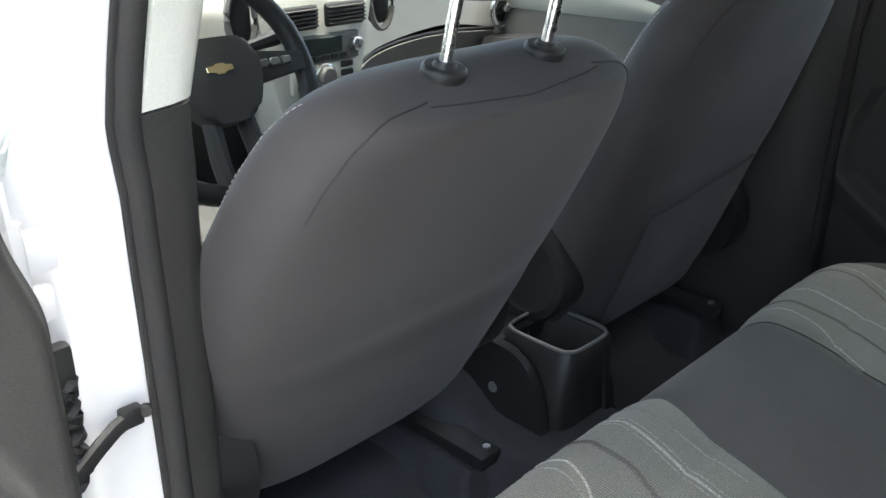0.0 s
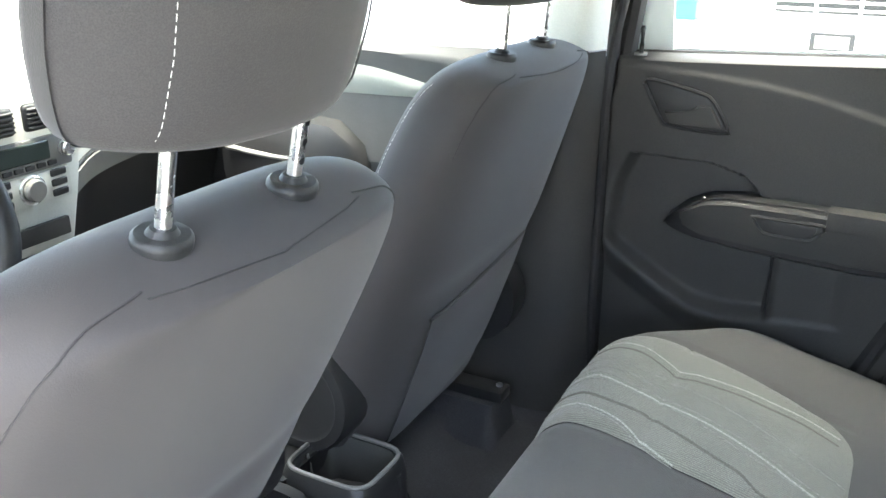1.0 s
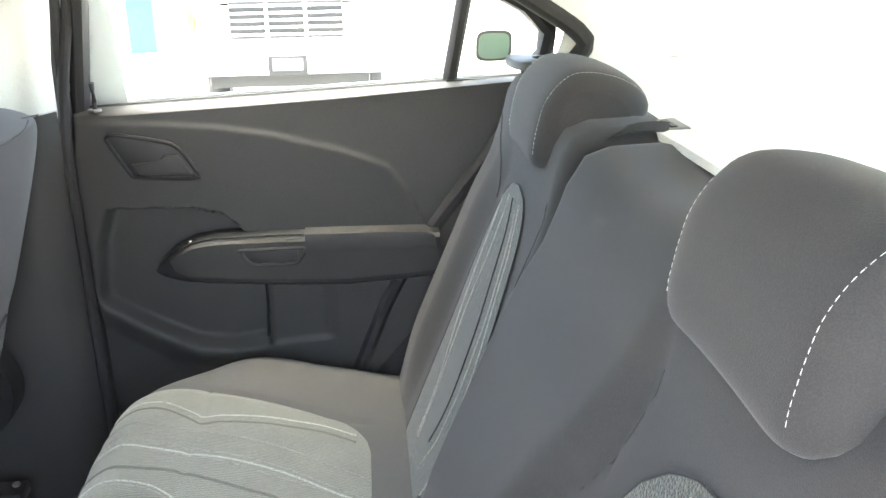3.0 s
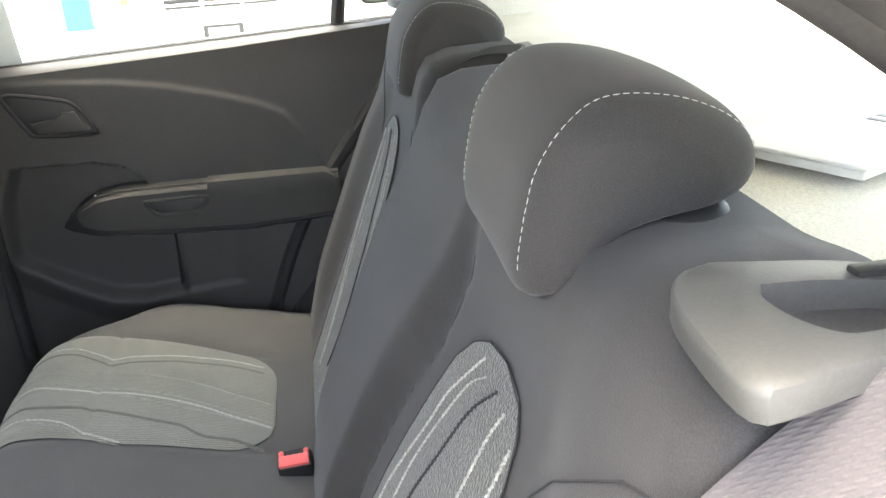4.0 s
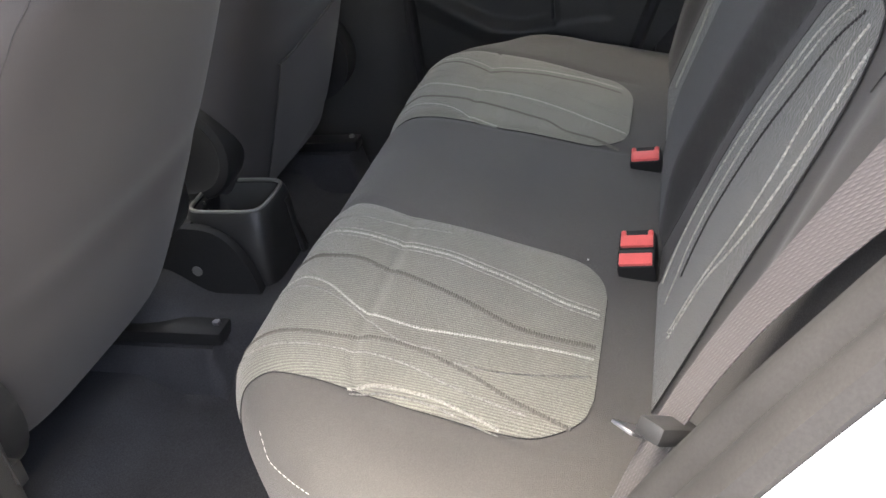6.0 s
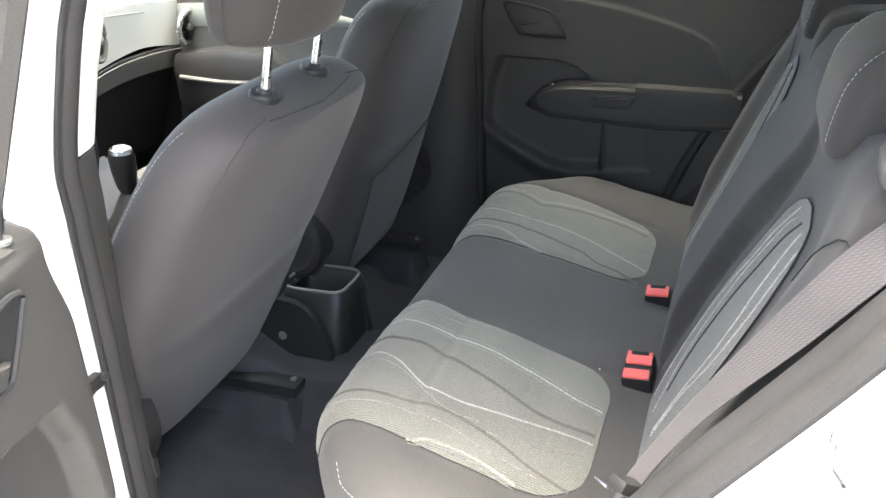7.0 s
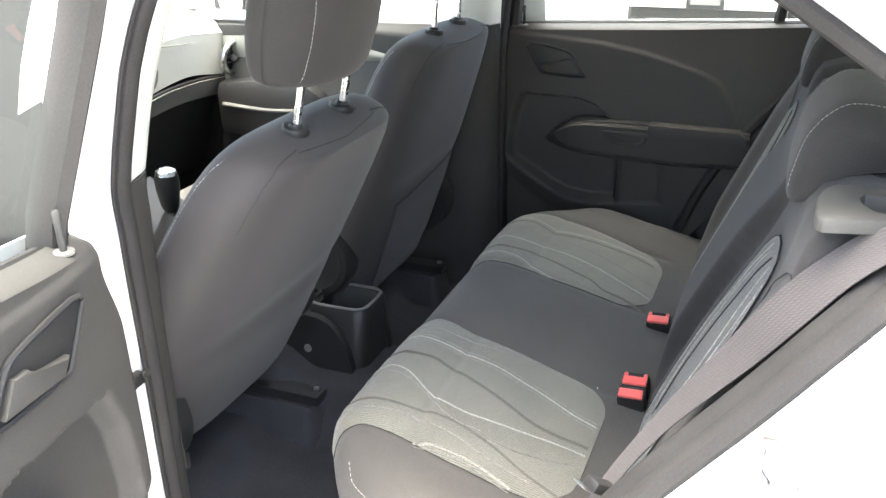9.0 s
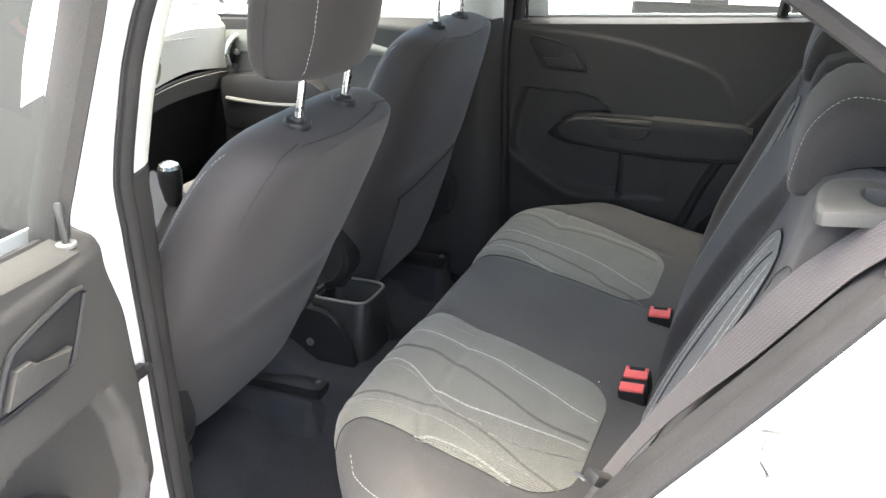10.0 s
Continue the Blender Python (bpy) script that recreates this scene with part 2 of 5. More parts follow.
def disc(center, axis, r, depth, n=24, bevel=0.2):
    """A round plate with a softened rim, its face towards axis."""
    ax = Vector(axis).normalized()
    u = ax.orthogonal().normalized()
    v = ax.cross(u)
    c = Vector(center)
    prof = [(r, 0), (r, depth * (1 - bevel)), (r - depth * bevel, depth)]
    return loft([[c + ax * h + rr * (math.cos(2 * math.pi * k / n) * u + math.sin(2 * math.pi * k / n) * v) for k in range(n)] for rr, h in prof])


def ring(center, axis, r, w, n=32, sides=8, squash=1.0):
    ax = Vector(axis).normalized()
    u = ax.orthogonal().normalized()
    v = ax.cross(u)
    c = Vector(center)
    return tube([c + r * (math.cos(2 * math.pi * k / n) * u + math.sin(2 * math.pi * k / n) * v) for k in range(n)], w, sides, True, squash, ax)


def dashes(pts, length, gap, r, bm=None):
    """A row of separate stitches along pts, in one mesh."""
    bm = bm or bmesh.new()
    p = [Vector(q) for q in pts]
    total = sum((b - a).length for a, b in zip(p, p[1:]))
    n = max(2, int(total / (length + gap)))
    q = spline(p, n * 3)
    for i in range(n):
        a, b = q[3 * i], q[3 * i + 2]
        tube([a, (a + b) / 2, b], [r * 0.6, r, r * 0.6], 5, bm=bm)
    return bm
# ---- car shell ----
# x to the car's right, y ahead, z up from the ground
OPENING_FAR = [(0.594, 0.42), (0.600, 0.60), (0.600, 0.80), (0.602, 0.98), (0.597, 1.06), (0.582, 1.14), (0.55, 1.265), (0.515, 1.345), (0.46, 1.392), (0.36, 1.408), (0.20, 1.40),
           (0.05, 1.368), (-0.10, 1.298), (-0.233, 1.219), (-0.315, 1.165), (-0.328, 1.135), (-0.302, 1.10), (-0.262, 1.069), (-0.172, 0.95), (-0.064, 0.81), (0.005, 0.70),
           (0.06, 0.57), (0.105, 0.45), (0.16, 0.385), (0.24, 0.365), (0.44, 0.362), (0.55, 0.372)]


OPENING = OPENING_FAR[:8] + [(0.46, 1.40), (0.36, 1.42), (0.20, 1.424), (0.05, 1.40), (-0.06, 1.36), (-0.143, 1.316), (-0.243, 1.253), (-0.300, 1.207), (-0.332, 1.165), (-0.332, 1.13)] + OPENING_FAR[16:]


def flank(z):
    """How far the body side stands from the middle at a height."""
    return along((0.2, 0.5, 0.8, 1.05, 1.2, 1.3, 1.42, 1.46), (0.77, 0.785, 0.785, 0.77, 0.73, 0.69, 0.61, 0.50), z)


LEAN_Z, LEAN_X = (0.5, 0.8, 1.0, 1.15, 1.25, 1.38), (-0.012, -0.010, 0.002, 0.028, 0.046, 0.062)   # lean of the near middle pillar


def opening_line(offset, inset, n=150, outline=OPENING):
    pts = spline([Vector((0, y, z)) for y, z in outline + outline[:1]], n)[:-1]
    out = []
    for i, p in enumerate(pts):
        d = (pts[(i + 1) % n] - pts[i - 1]).normalized()
        o = Vector((0, d.z, -d.y))
        q = p + offset * o
        front = step(0.2, 0.45, p.y)
        p_out = front * along(LEAN_Z, LEAN_X, p.z)
        deep = inset if not isinstance(inset, tuple) else inset[1] + (inset[0] - inset[1]) * front
        out.append(Vector((-(flank(p.z) + p_out - deep - 0.028 * front), q.y, q.z)))
    return out


def mirror_x(pts):
    return [Vector((-p[0] + 0.028 * step(0.2, 0.45, p[1]), p[1] - 0.063 * step(0.2, 0.45, p[1]), p[2])) for p in pts]


SIGN = 1 if opening_line(0.02, 0.0)[10].y > opening_line(0.0, 0.0)[10].y else -1   # outwards of the opening
car = thing("car_body", "white painted sedan body with an open doorway", "car body", kind="structure")


def side_shell(mirror):
    m = mirror_x if mirror else (lambda pts: pts)
    outline = OPENING_FAR if mirror else OPENING
    lines = [opening_line(SIGN * o, i, outline=outline) for o, i in ((0.001, 0.11), (0.001, 0.07), (0.002, 0.04), (0.006, 0.024), (0.016, 0.012), (0.03, 0.004), (0.06, 0.0))]
    part("door_frame", loft([m(l) for l in lines], cap=False), PAINT, car, "white painted door jamb")
    line = opening_line(SIGN * -0.006, (0.107, 0.099) if mirror else (0.100, 0.092), outline=outline)
    part("weatherstrip", tube(m(line), [0.0095 + 0.006 * step(0.45, 0.2, p.y) for p in line], 10, True, 1.2, (1, 0, 0)), RUBBER, car, "black rubber door seal")
    line = opening_line(SIGN * -0.003, (0.088, 0.056), outline=outline)
    part("weatherstrip", tube(m(line), [0.003 + 0.012 * step(0.45, 0.2, p.y) for p in line], 8, True, 1.35, (1, 0, 0)), RUBBER, car, "black rubber door seal lip")


side_shell(False)
side_shell(True)
part("weatherstrip", tube([(0.70 - 0.36 * max(0, z - 1.06), along((0.36, 1.06, 1.30, 1.40), (0.536, 0.536, 0.50, 0.47), z), z) for z in np.linspace(0.38, 1.38, 24)], 0.011, 8, False, 1.6, (1, 0, 0)), RUBBER, car, "black rubber door seal")
part("pillar_outer", sheet(lambda u, v: (flank(0.3 + 1.1 * v) + 0.004, 0.45 + 0.22 * u, 0.3 + 1.1 * v), 3, 12, 0.004), PAINT, car, "white painted pillar outer skin")
for sg in (-1, 1):
    part("roof_rail", tube([(sg * 0.64, y, along((-0.6, -0.3, 0.0, 0.4, 1.0), (1.28, 1.36, 1.425, 1.44, 1.41), y)) for y in np.linspace(-0.62, 1.05, 20)], 0.028, 8), PAINT, car, "white painted roof rail")
    part("kick_panel", sheet(lambda u, v: (sg * 0.715, 1.30 + 0.52 * u, 0.30 + 0.72 * v), 3, 3, 0.006), PLASTIC_DARK, car, "black side kick panel")
    part("quarter_trim", sheet(lambda u, v: (sg * 0.712, (0.12 if sg > 0 else -0.14) * (1 - u) - 1.0 * u - 0.22 * v * (1 - u), 0.32 + 0.76 * v), 8, 10, 0.004), PLASTIC_DARK, car, "black inner quarter trim")


def skin(f, nu, nv, name, mat, label="", thick=0.004):
    return part(name, sheet(f, nu, nv, thick), mat, car, label)


for sg in (-1, 1):
    # rear quarter: from the doorway's rear edge back to the tail
    edge = [p for p in opening_line(SIGN * 0.06, 0.0) if p.y < 0.13 and p.z < 1.2 and not (p.y > 0 and p.z > 1.2)]
    edge = sorted([p for p in edge if p.z < 1.17], key=lambda p: p.z)
    ez, ey = [p.z for p in edge], [p.y for p in edge]
    skin(lambda u, v: (sg * (flank(0.25 + 0.9 * v) - 0.06 * u ** 3), along(ez, ey, 0.25 + 0.9 * v) * (1 - u) + u * -1.25, 0.25 + 0.9 * v), 16, 24, "quarter_panel", PAINT)
    # rocker below the doorways
    skin(lambda u, v: (sg * (0.835 - 0.05 * (1 - v)), -0.1 + 1.7 * u, 0.2 + 0.10 * v), 6, 5, "rocker_panel", PAINT)

# roof skin and lining
skin(lambda u, v: ((u - 0.5) * 1.28, -0.62 + 1.75 * v, 1.49 - 0.05 * (2 * u - 1) ** 2 - 0.17 * max(0, 0.45 - v) ** 2 / 0.2 - 0.05 * v * v), 16, 16, "roof", PAINT)
skin(lambda u, v: ((u - 0.5) * 1.20, -0.60 + 1.70 * v, 1.435 - 0.05 * (2 * u - 1) ** 2 - 0.20 * max(0, 0.42 - v) ** 2 / 0.2 - 0.04 * v * v), 16, 16, "headliner", LINING, "pale cloth roof lining")
# rear window, boot lid and windscreen
skin(lambda u, v: ((u - 0.5) * (1.05 + 0.1 * (1 - v)), -1.08 + 0.5 * v, 1.10 + 0.28 * v - 0.03 * (2 * u - 1) ** 2), 8, 6, "rear_window", GLASS, "clear rear window glass", 0.0).visible_shadow = False
skin(lambda u, v: ((u - 0.5) * (1.16 - 0.05 * v), 1.9 - 0.85 * v, 1.02 + 0.40 * v - 0.04 * (2 * u - 1) ** 2), 8, 6, "windscreen", GLASS, "clear windscreen glass", 0.0).visible_shadow = False
skin(lambda u, v: ((u - 0.5) * 1.45, -1.55 + 0.48 * v, 1.06 + 0.03 * v - 0.05 * (2 * u - 1) ** 4), 10, 4, "boot_lid", PAINT)
skin(lambda u, v: ((u - 0.5) * 1.5, 1.85 + 0.9 * v, 1.0 - 0.16 * v * v - 0.06 * (2 * u - 1) ** 4), 12, 8, "bonnet", PAINT)
skin(lambda u, v: ((u - 0.5) * 1.5, -1.6 + 0.02 * v, 0.3 + 0.76 * v), 4, 4, "tail_panel", PAINT)
skin(lambda u, v: ((u - 0.5) * 1.5, 2.74 + 0.02 * v, 0.3 + 0.56 * v), 4, 4, "nose_panel", PAINT)

# floor with tunnel and the step up under the front seats
def floor_z(x, y):
    z = 0.335 + 0.10 * step(0.17, 0.10, abs(x))
    z += 0.045 * step(0.70, 0.80, y) * step(1.0, 0.9, y)
    for rail in (-0.535, -0.13, 0.162, 0.542):
        z = max(z, 0.335 + 0.08 * step(0.642, 0.656, y) * step(1.2, 1.1, y) * step(0.06, 0.036, abs(x - rail)))
    z += 0.07 * step(0.60, 0.70, abs(x))
    return z


floor = part("floor", sheet(lambda u, v: (-0.74 + 1.48 * u, -0.3 + 2.1 * v, floor_z(-0.74 + 1.48 * u, -0.3 + 2.1 * v)), 120, 140), VINYL)
tagged(floor, "dark grey carpeted car floor with a centre tunnel", "floor", kind="structure")
bulk = part("front_bulkhead", sheet(lambda u, v: ((u - 0.5) * 1.5, 1.75 + 0.1 * v, 0.3 + 0.75 * v), 4, 4, 0.01), PLASTIC_DARK)
tagged(bulk, "dark front bulkhead under the dashboard", "bulkhead", kind="structure")

for sg in (-1, 1):
    # inner sill trim, lower and upper trim of the middle pillar
    nm = "sill_trim"
    sill = part(nm, sheet(lambda u, v: (sg * (0.66 + 0.075 * v), 0.04 + 1.2 * u, 0.40 - 0.03 * math.cos(v * 3.1) + 0.0 * u), 20, 6, 0.006), PLASTIC_DARK)
    tagged(sill, "black plastic sill trim along the doorway", "sill trim", kind="structure")

    def pillar_y(z):
        return along((0.36, 0.5, 1.05, 1.14, 1.265, 1.40), (0.567, 0.57, 0.572, 0.56, 0.532, 0.49), z) - (0.03 if sg > 0 else -0.022)

    pil = thing("pillar_trim", "two-tone plastic trim of the middle pillar, pale above and black below", "pillar trim", kind="structure")

    def strip(u, v, z0, z1):
        z = z0 + (z1 - z0) * v
        w = along((0.34, 0.45, 0.7, 1.1, 1.4), (0.34, 0.28, 0.20, 0.10, 0.075) if sg > 0 else (0.20, 0.12, 0.095, 0.085, 0.075), z)
        dep = (0.05 if sg > 0 else 0.062) * (1 - (2 * u - 1) ** 4)
        return (sg * (flank(z) - (0.112 if sg > 0 else 0.132 - 0.45 * along(LEAN_Z, LEAN_X, z)) - dep), pillar_y(z) - 0.004 + w * 1.15 * u, z)

    part("lower_trim", sheet(lambda u, v: strip(u, v, 0.36, 1.056), 12, 24, 0.003), PLASTIC, pil, "black grained lower pillar trim")
    part("upper_trim", sheet(lambda u, v: strip(u, v, 1.060, 1.42), 12, 14, 0.003), PLASTIC_GREY, pil, "pale grey upper pillar trim")
    # rear roof pillar trim
    def cp(u, v):
        y0 = along((0, 0.1, 0.3, 1), (-0.245, -0.27, -0.29, -0.12), v) if sg > 0 else along((0, 0.05, 0.2, 0.4, 0.6, 0.8, 1), (-0.275, -0.258, -0.285, -0.305, -0.21, -0.10, 0.0), v)
        y1 = along((0, 0.3, 1), (-0.98, -0.86, -0.5), v)
        z = 1.062 + 0.338 * v
        return (sg * (flank(z) - (0.085 if sg > 0 else 0.108) - 0.03 * v - 0.03 * math.sin(u * 3.14)), y0 + (y1 - y0) * u, z)

    c = part("rear_pillar_trim", sheet(cp, 16, 16, 0.004), PLASTIC_GREY)
    tagged(c, "pale grey plastic trim of the rear roof pillar", "pillar trim", kind="structure")

end = thing("trim_end_cap", "pale plastic end cap of the rear pillar trim", "trim cap", kind="structure")
part("cap", prism([(-0.253, 1.086), (-0.264, 1.064), (-0.271, 1.081), (-0.278, 1.098), (-0.280, 1.120), (-0.269, 1.114)], lambda y, z, n: Vector((n, y, z)), -0.705, -0.690, 0.003), material("beige moulded trim plastic", (0.15, 0.142, 0.115), 0.6, grain=0.05, bump=0.2, bump_scale=600, stain=0.06, stain_scale=9, spec=0.35), end)

shelf = part("parcel_shelf", sheet(lambda u, v: ((u - 0.5) * 1.36, -0.30 - 0.80 * v, 1.075 + 0.012 * v + 0.01 * math.cos((u - 0.5) * 6)), 12, 12, 0.01), SHELF)
tagged(shelf, "pale felt parcel shelf under the rear window", "parcel shelf", kind="structure")


# ---- rear doors ----
def door(place, closed):
    if closed:
        d = thing("car_door", "closed rear door with charcoal trim, armrest and map pocket", "car door")
    else:
        d = thing("car_door", "open rear door with charcoal trim and pull handle", "car door")

    def belt(s):
        return 1.048 + 0.045 * s

    def arc(s):
        return along((0, 0.028, 0.152, 0.246, 0.34, 0.433, 0.488, 0.526, 0.555, 0.575, 0.60), (1.036, 1.034, 1.027, 1.019, 1.003, 0.978, 0.96, 0.941, 0.903, 0.864, 0.80), s)

    def surf(u, v):
        s = -0.004 + 0.80 * u
        lo = along((0, 0.03, 0.10, 0.3, 0.45, 0.55, 0.62, 0.80), (0.52, 0.46, 0.43, 0.43, 0.50, 0.62, 0.72, 0.90), s)
        z = lo + (belt(s) - lo) * v
        s -= 0.02 * (1 - u) ** 4 * step(1.02, 0.93, z)
        # the lower trim swells under a crisp arched edge
        d = arc(s) - z
        n = 0.0042 * step(-0.004, 0.006, d) * math.exp(-max(0.0, d) / 0.09)
        n -= 0.02 * step(0.0, 0.14, 0.10 - s) * 0.5
        n += 0.010 * math.sin(math.pi * min(1, max(0, (z - 0.45) / 0.6)))
        # hollow of the map pocket with its rounded lip
        top = along((0.0, 0.045, 0.183, 0.241, 0.265, 0.30), (0.87, 0.884, 0.882, 0.866, 0.843, 0.80), s)
        low = along((0.004, 0.010, 0.05, 0.12, 0.171, 0.232, 0.376), (0.728, 0.700, 0.676, 0.634, 0.608, 0.600, 0.615), s)
        side = along((0.60, 0.70, 0.737, 0.822, 0.884), (0.02, 0.008, 0.004, 0.015, 0.04), z)
        n -= 0.026 * step(0.0, 0.007, top - z) * step(0.002, 0.032, z - low) * step(0.0, 0.024, s - side) * step(0.304, 0.298, s)
        # second hollow behind the joint
        n -= 0.006 * step(0.306, 0.312, s) * step(0.43, 0.40, s) * step(0.0, 0.012, z - low - 0.004) * step(0.745, 0.735, z)
        # underside of the lip rolls back
        n -= 0.016 * step(0.004, -0.05, z - low) * step(0.0, 0.1, 0.38 - s)
        # rounded top and front edge
        n -= 0.03 * step(0.985, 1.0, v) + 0.03 * step(0.02, 0.0, u)
        return place(s, z, n)

    part("trim_panel", sheet(surf, 190, 170, 0.004), PLASTIC, d, "charcoal grained door trim")
    part("belt_seal", tube([place(s, belt(s) - 0.003, -0.044) for s in np.linspace(0, 0.8, 12)], 0.006, 6), RUBBER, d, "black window seal")
    # armrest: a black lens-shaped base, the pad on it and the raised rear pad
    top_s, top_z = (0.117, 0.124, 0.149, 0.189, 0.228, 0.342, 0.62), (0.772, 0.789, 0.810, 0.828, 0.834, 0.835, 0.830)
    bot_s, bot_z = (0.117, 0.126, 0.185, 0.292, 0.437, 0.53, 0.62), (0.770, 0.760, 0.747, 0.738, 0.731, 0.735, 0.742)

    def lens(s0, inset, dep):
        rings = []
        for k in range(33):
            s = s0 + (0.61 - s0) * (k / 32) ** 1.5
            f = min(1.0, (s - s0) / 0.06 + 0.03)
            grow = math.sqrt(max(0.0, 1 - (1 - f) ** 2))
            mid = 0.5 * (along(top_s, top_z, s) + along(bot_s, bot_z, s)) + 0.35 * inset
            half = max(0.002, 0.5 * (along(top_s, top_z, s) - along(bot_s, bot_z, s)) - 0.65 * inset) * (0.2 + 0.8 * grow)
            d = dep * (0.45 + 0.55 * grow)
            rings.append([place(s, mid + half * a, d * c - 0.012 * (1 - c)) for a, c in ((-1, 0.0), (-0.97, 0.7), (-0.86, 0.9), (0.0, 0.97), (0.84, 1.0), (0.96, 0.93), (1, 0.75), (1, 0.0))])
        return loft(rings)

    part("armrest_trim", lens(0.117, 0.0, 0.036), PLASTIC_DARK, d, "black lower strip of the armrest")
    part("armrest", lens(0.140, 0.013, 0.046), PLASTIC, d, "padded charcoal armrest")
    # Bead added to the shape to carry the highlight on the armrest's edge.
    part("armrest_edge", tube([place(s, along(top_s, top_z, s) - 0.0015, 0.034) for s in np.linspace(0.165, 0.372, 24)], 0.0013, 6), PLASTIC, d, "thin bead added for the highlight along the armrest edge")
    part("armrest_pad", prism([(0.376, 0.806), (0.378, 0.8375), (0.585, 0.8345), (0.602, 0.825), (0.604, 0.800)], place, -0.01, 0.0475, 0.005), PLASTIC, d, "raised rear pad of the armrest")
    cup = [(0.266, 0.812), (0.315, 0.812), (0.374, 0.812), (0.373, 0.80), (0.361, 0.786), (0.340, 0.784), (0.292, 0.785), (0.279, 0.792)]
    part("pull_cup", prism([(0.316 + (s - 0.316) * 0.86, 0.798 + (z - 0.798) * 0.8) for s, z in cup], place, 0.02, 0.0470, 0.001), PLASTIC_DARK, d, "black recessed pull cup")
    part("cup_rim", tube([place(p.x, p.y, 0.0450) for p in spline([(s, z, 0) for s, z in cup + cup[:1]], 36)[:-1]], 0.0036, 6, True), PLASTIC, d)
    part("lock_slot", rbox((0.006, 0.006, 0.003), 0.001, 1, place(0.185, 0.829, 0.036)), CHROME, d)
    # joint beside the map pocket
    part("panel_gap", tube([place(s, z, -0.012) for s, z in ((0.305, 0.735), (0.303, 0.713), (0.301, 0.675), (0.298, 0.625))], 0.006, 6), PLASTIC_DARK, d)
    # inside handle
    hb = [(0.062, 1.005), (0.075, 1.012), (0.15, 0.998), (0.178, 0.985), (0.205, 0.942), (0.198, 0.934), (0.11, 0.938), (0.094, 0.948)]
    part("handle_recess", prism(hb, place, -0.004, 0.013, 0.002), PLASTIC_DARK, d, "black recess behind the door handle")
    part("handle_bezel", tube([place(p.x, p.y, 0.013) for p in spline([(s, z, 0) for s, z in hb + hb[:1]], 40)[:-1]], 0.0036, 6, True), PLASTIC_DARK, d, "black handle surround")
    part("door_handle", prism([(0.100, 0.962), (0.148, 0.966), (0.155, 0.976), (0.176, 0.976), (0.196, 0.943), (0.112, 0.943)], place, 0.004, 0.021, 0.003), PLASTIC, d, "plastic inside handle lever")
    # lock pin
    part("lock_pin", tube([place(0.045, 1.045, -0.012), place(0.046, 1.062, -0.012), place(0.046, 1.092, -0.012), place(0.046, 1.096, -0.012)], [0.0035, 0.004, 0.005, 0.003], 10), PLASTIC_DARK if closed else PLASTIC_TRIM, d, "door lock pin")
    part("pin_collar", disc(place(0.045, 1.047, -0.012), (0, 0, 1), 0.011, 0.004, 16), PLASTIC_MID, d)
    # window frame and glass; the glass follows the leaning side
    def up(s, z, n=-0.045):
        lean = 0.36 * max(0, z - 1.06)
        return place(s, z, n + lean)

    fr_front = [up(along((1.05, 1.30, 1.39), (0.012, 0.068, 0.10) if closed else (0.033, 0.016, 0.03), z), z) for z in np.linspace(1.04, 1.385, 10)]
    fr_top = [up(s, along((0.10, 0.2, 0.33, 0.5, 0.63, 0.76), (1.385, 1.405, 1.40, 1.345, 1.275, 1.205), s)) for s in np.linspace(0.10, 0.76, 14)]
    fr_rear = [up(s, z) for s, z in ((0.80, 1.165), (0.80, 1.12), (0.77, 1.085))]
    part("window_frame", tube(fr_front + fr_top[1:] + fr_rear, 0.016, 8, False, 1.6, (1, 0, 0) if closed else (0, 1, 0)), RUBBER if closed else PLASTIC, d, "dark grey window frame")
    part("window_frame", tube([up(s, z, -0.05) for s, z in ((0.638, 1.08), (0.652, 1.17), (0.665, 1.255))], 0.012, 8, False, 1.3), RUBBER, d, "black quarter window divider")

    def pane(s0, s1):
        def f(u, v):
            s = s0 + (s1 - s0) * u
            hi = along((0.0, 0.06, 0.10, 0.2, 0.33, 0.5, 0.63, 0.78), (1.06, 1.25, 1.38, 1.40, 1.395, 1.34, 1.27, 1.19), s)
            return up(s, 1.03 + (hi - 1.03) * v, -0.05)
        return f

    g = part("window_glass", sheet(pane(0.02, 0.64), 12, 8), GLASS, d, "clear side window glass")
    g.visible_shadow = False
    g = part("quarter_glass", sheet(pane(0.65, 0.78), 6, 6), GLASS, d, "clear fixed quarter window")
    g.visible_shadow = False
    if closed:
        st = [(0.712 + 0.031 * math.copysign(abs(math.cos(a)) ** 0.5, math.cos(a)), 1.135 + 0.027 * math.copysign(abs(math.sin(a)) ** 0.5, math.sin(a))) for a in np.linspace(0, 2 * math.pi, 29)[:-1]]
        part("sticker", prism(st, lambda s, z, n: up(s, z, n), -0.047, -0.0462), PLASTIC_MID, d, "grey bordered sticker on the quarter glass")
        part("sticker_face", prism([(0.712 + (s - 0.712) * 0.85, 1.135 + (z - 1.135) * 0.82) for s, z in st], lambda s, z, n: up(s, z, n), -0.0462, -0.0456), material("pale green sticker film", (0.35, 0.5, 0.38), 0.5), d)
    # outer skin
    part("outer_skin", sheet(lambda u, v: place(-0.01 + 0.81 * u, 0.40 + (belt(0.8 * u) - 0.40) * v + 0.45 * step(0.5, 1, u) * (1 - v), -0.115 + 0.03 * (2 * v - 1) ** 2), 20, 12, 0.003), PAINT, d, "white painted outer door skin")
    if not closed:
        part("hinge_edge", sheet(lambda u, v: place(-0.014 + 0.004 * math.sin(v * 6), 0.44 + 0.60 * v, -0.11 + 0.07 * u), 4, 12, 0.004), PAINT, d, "white painted door end face")
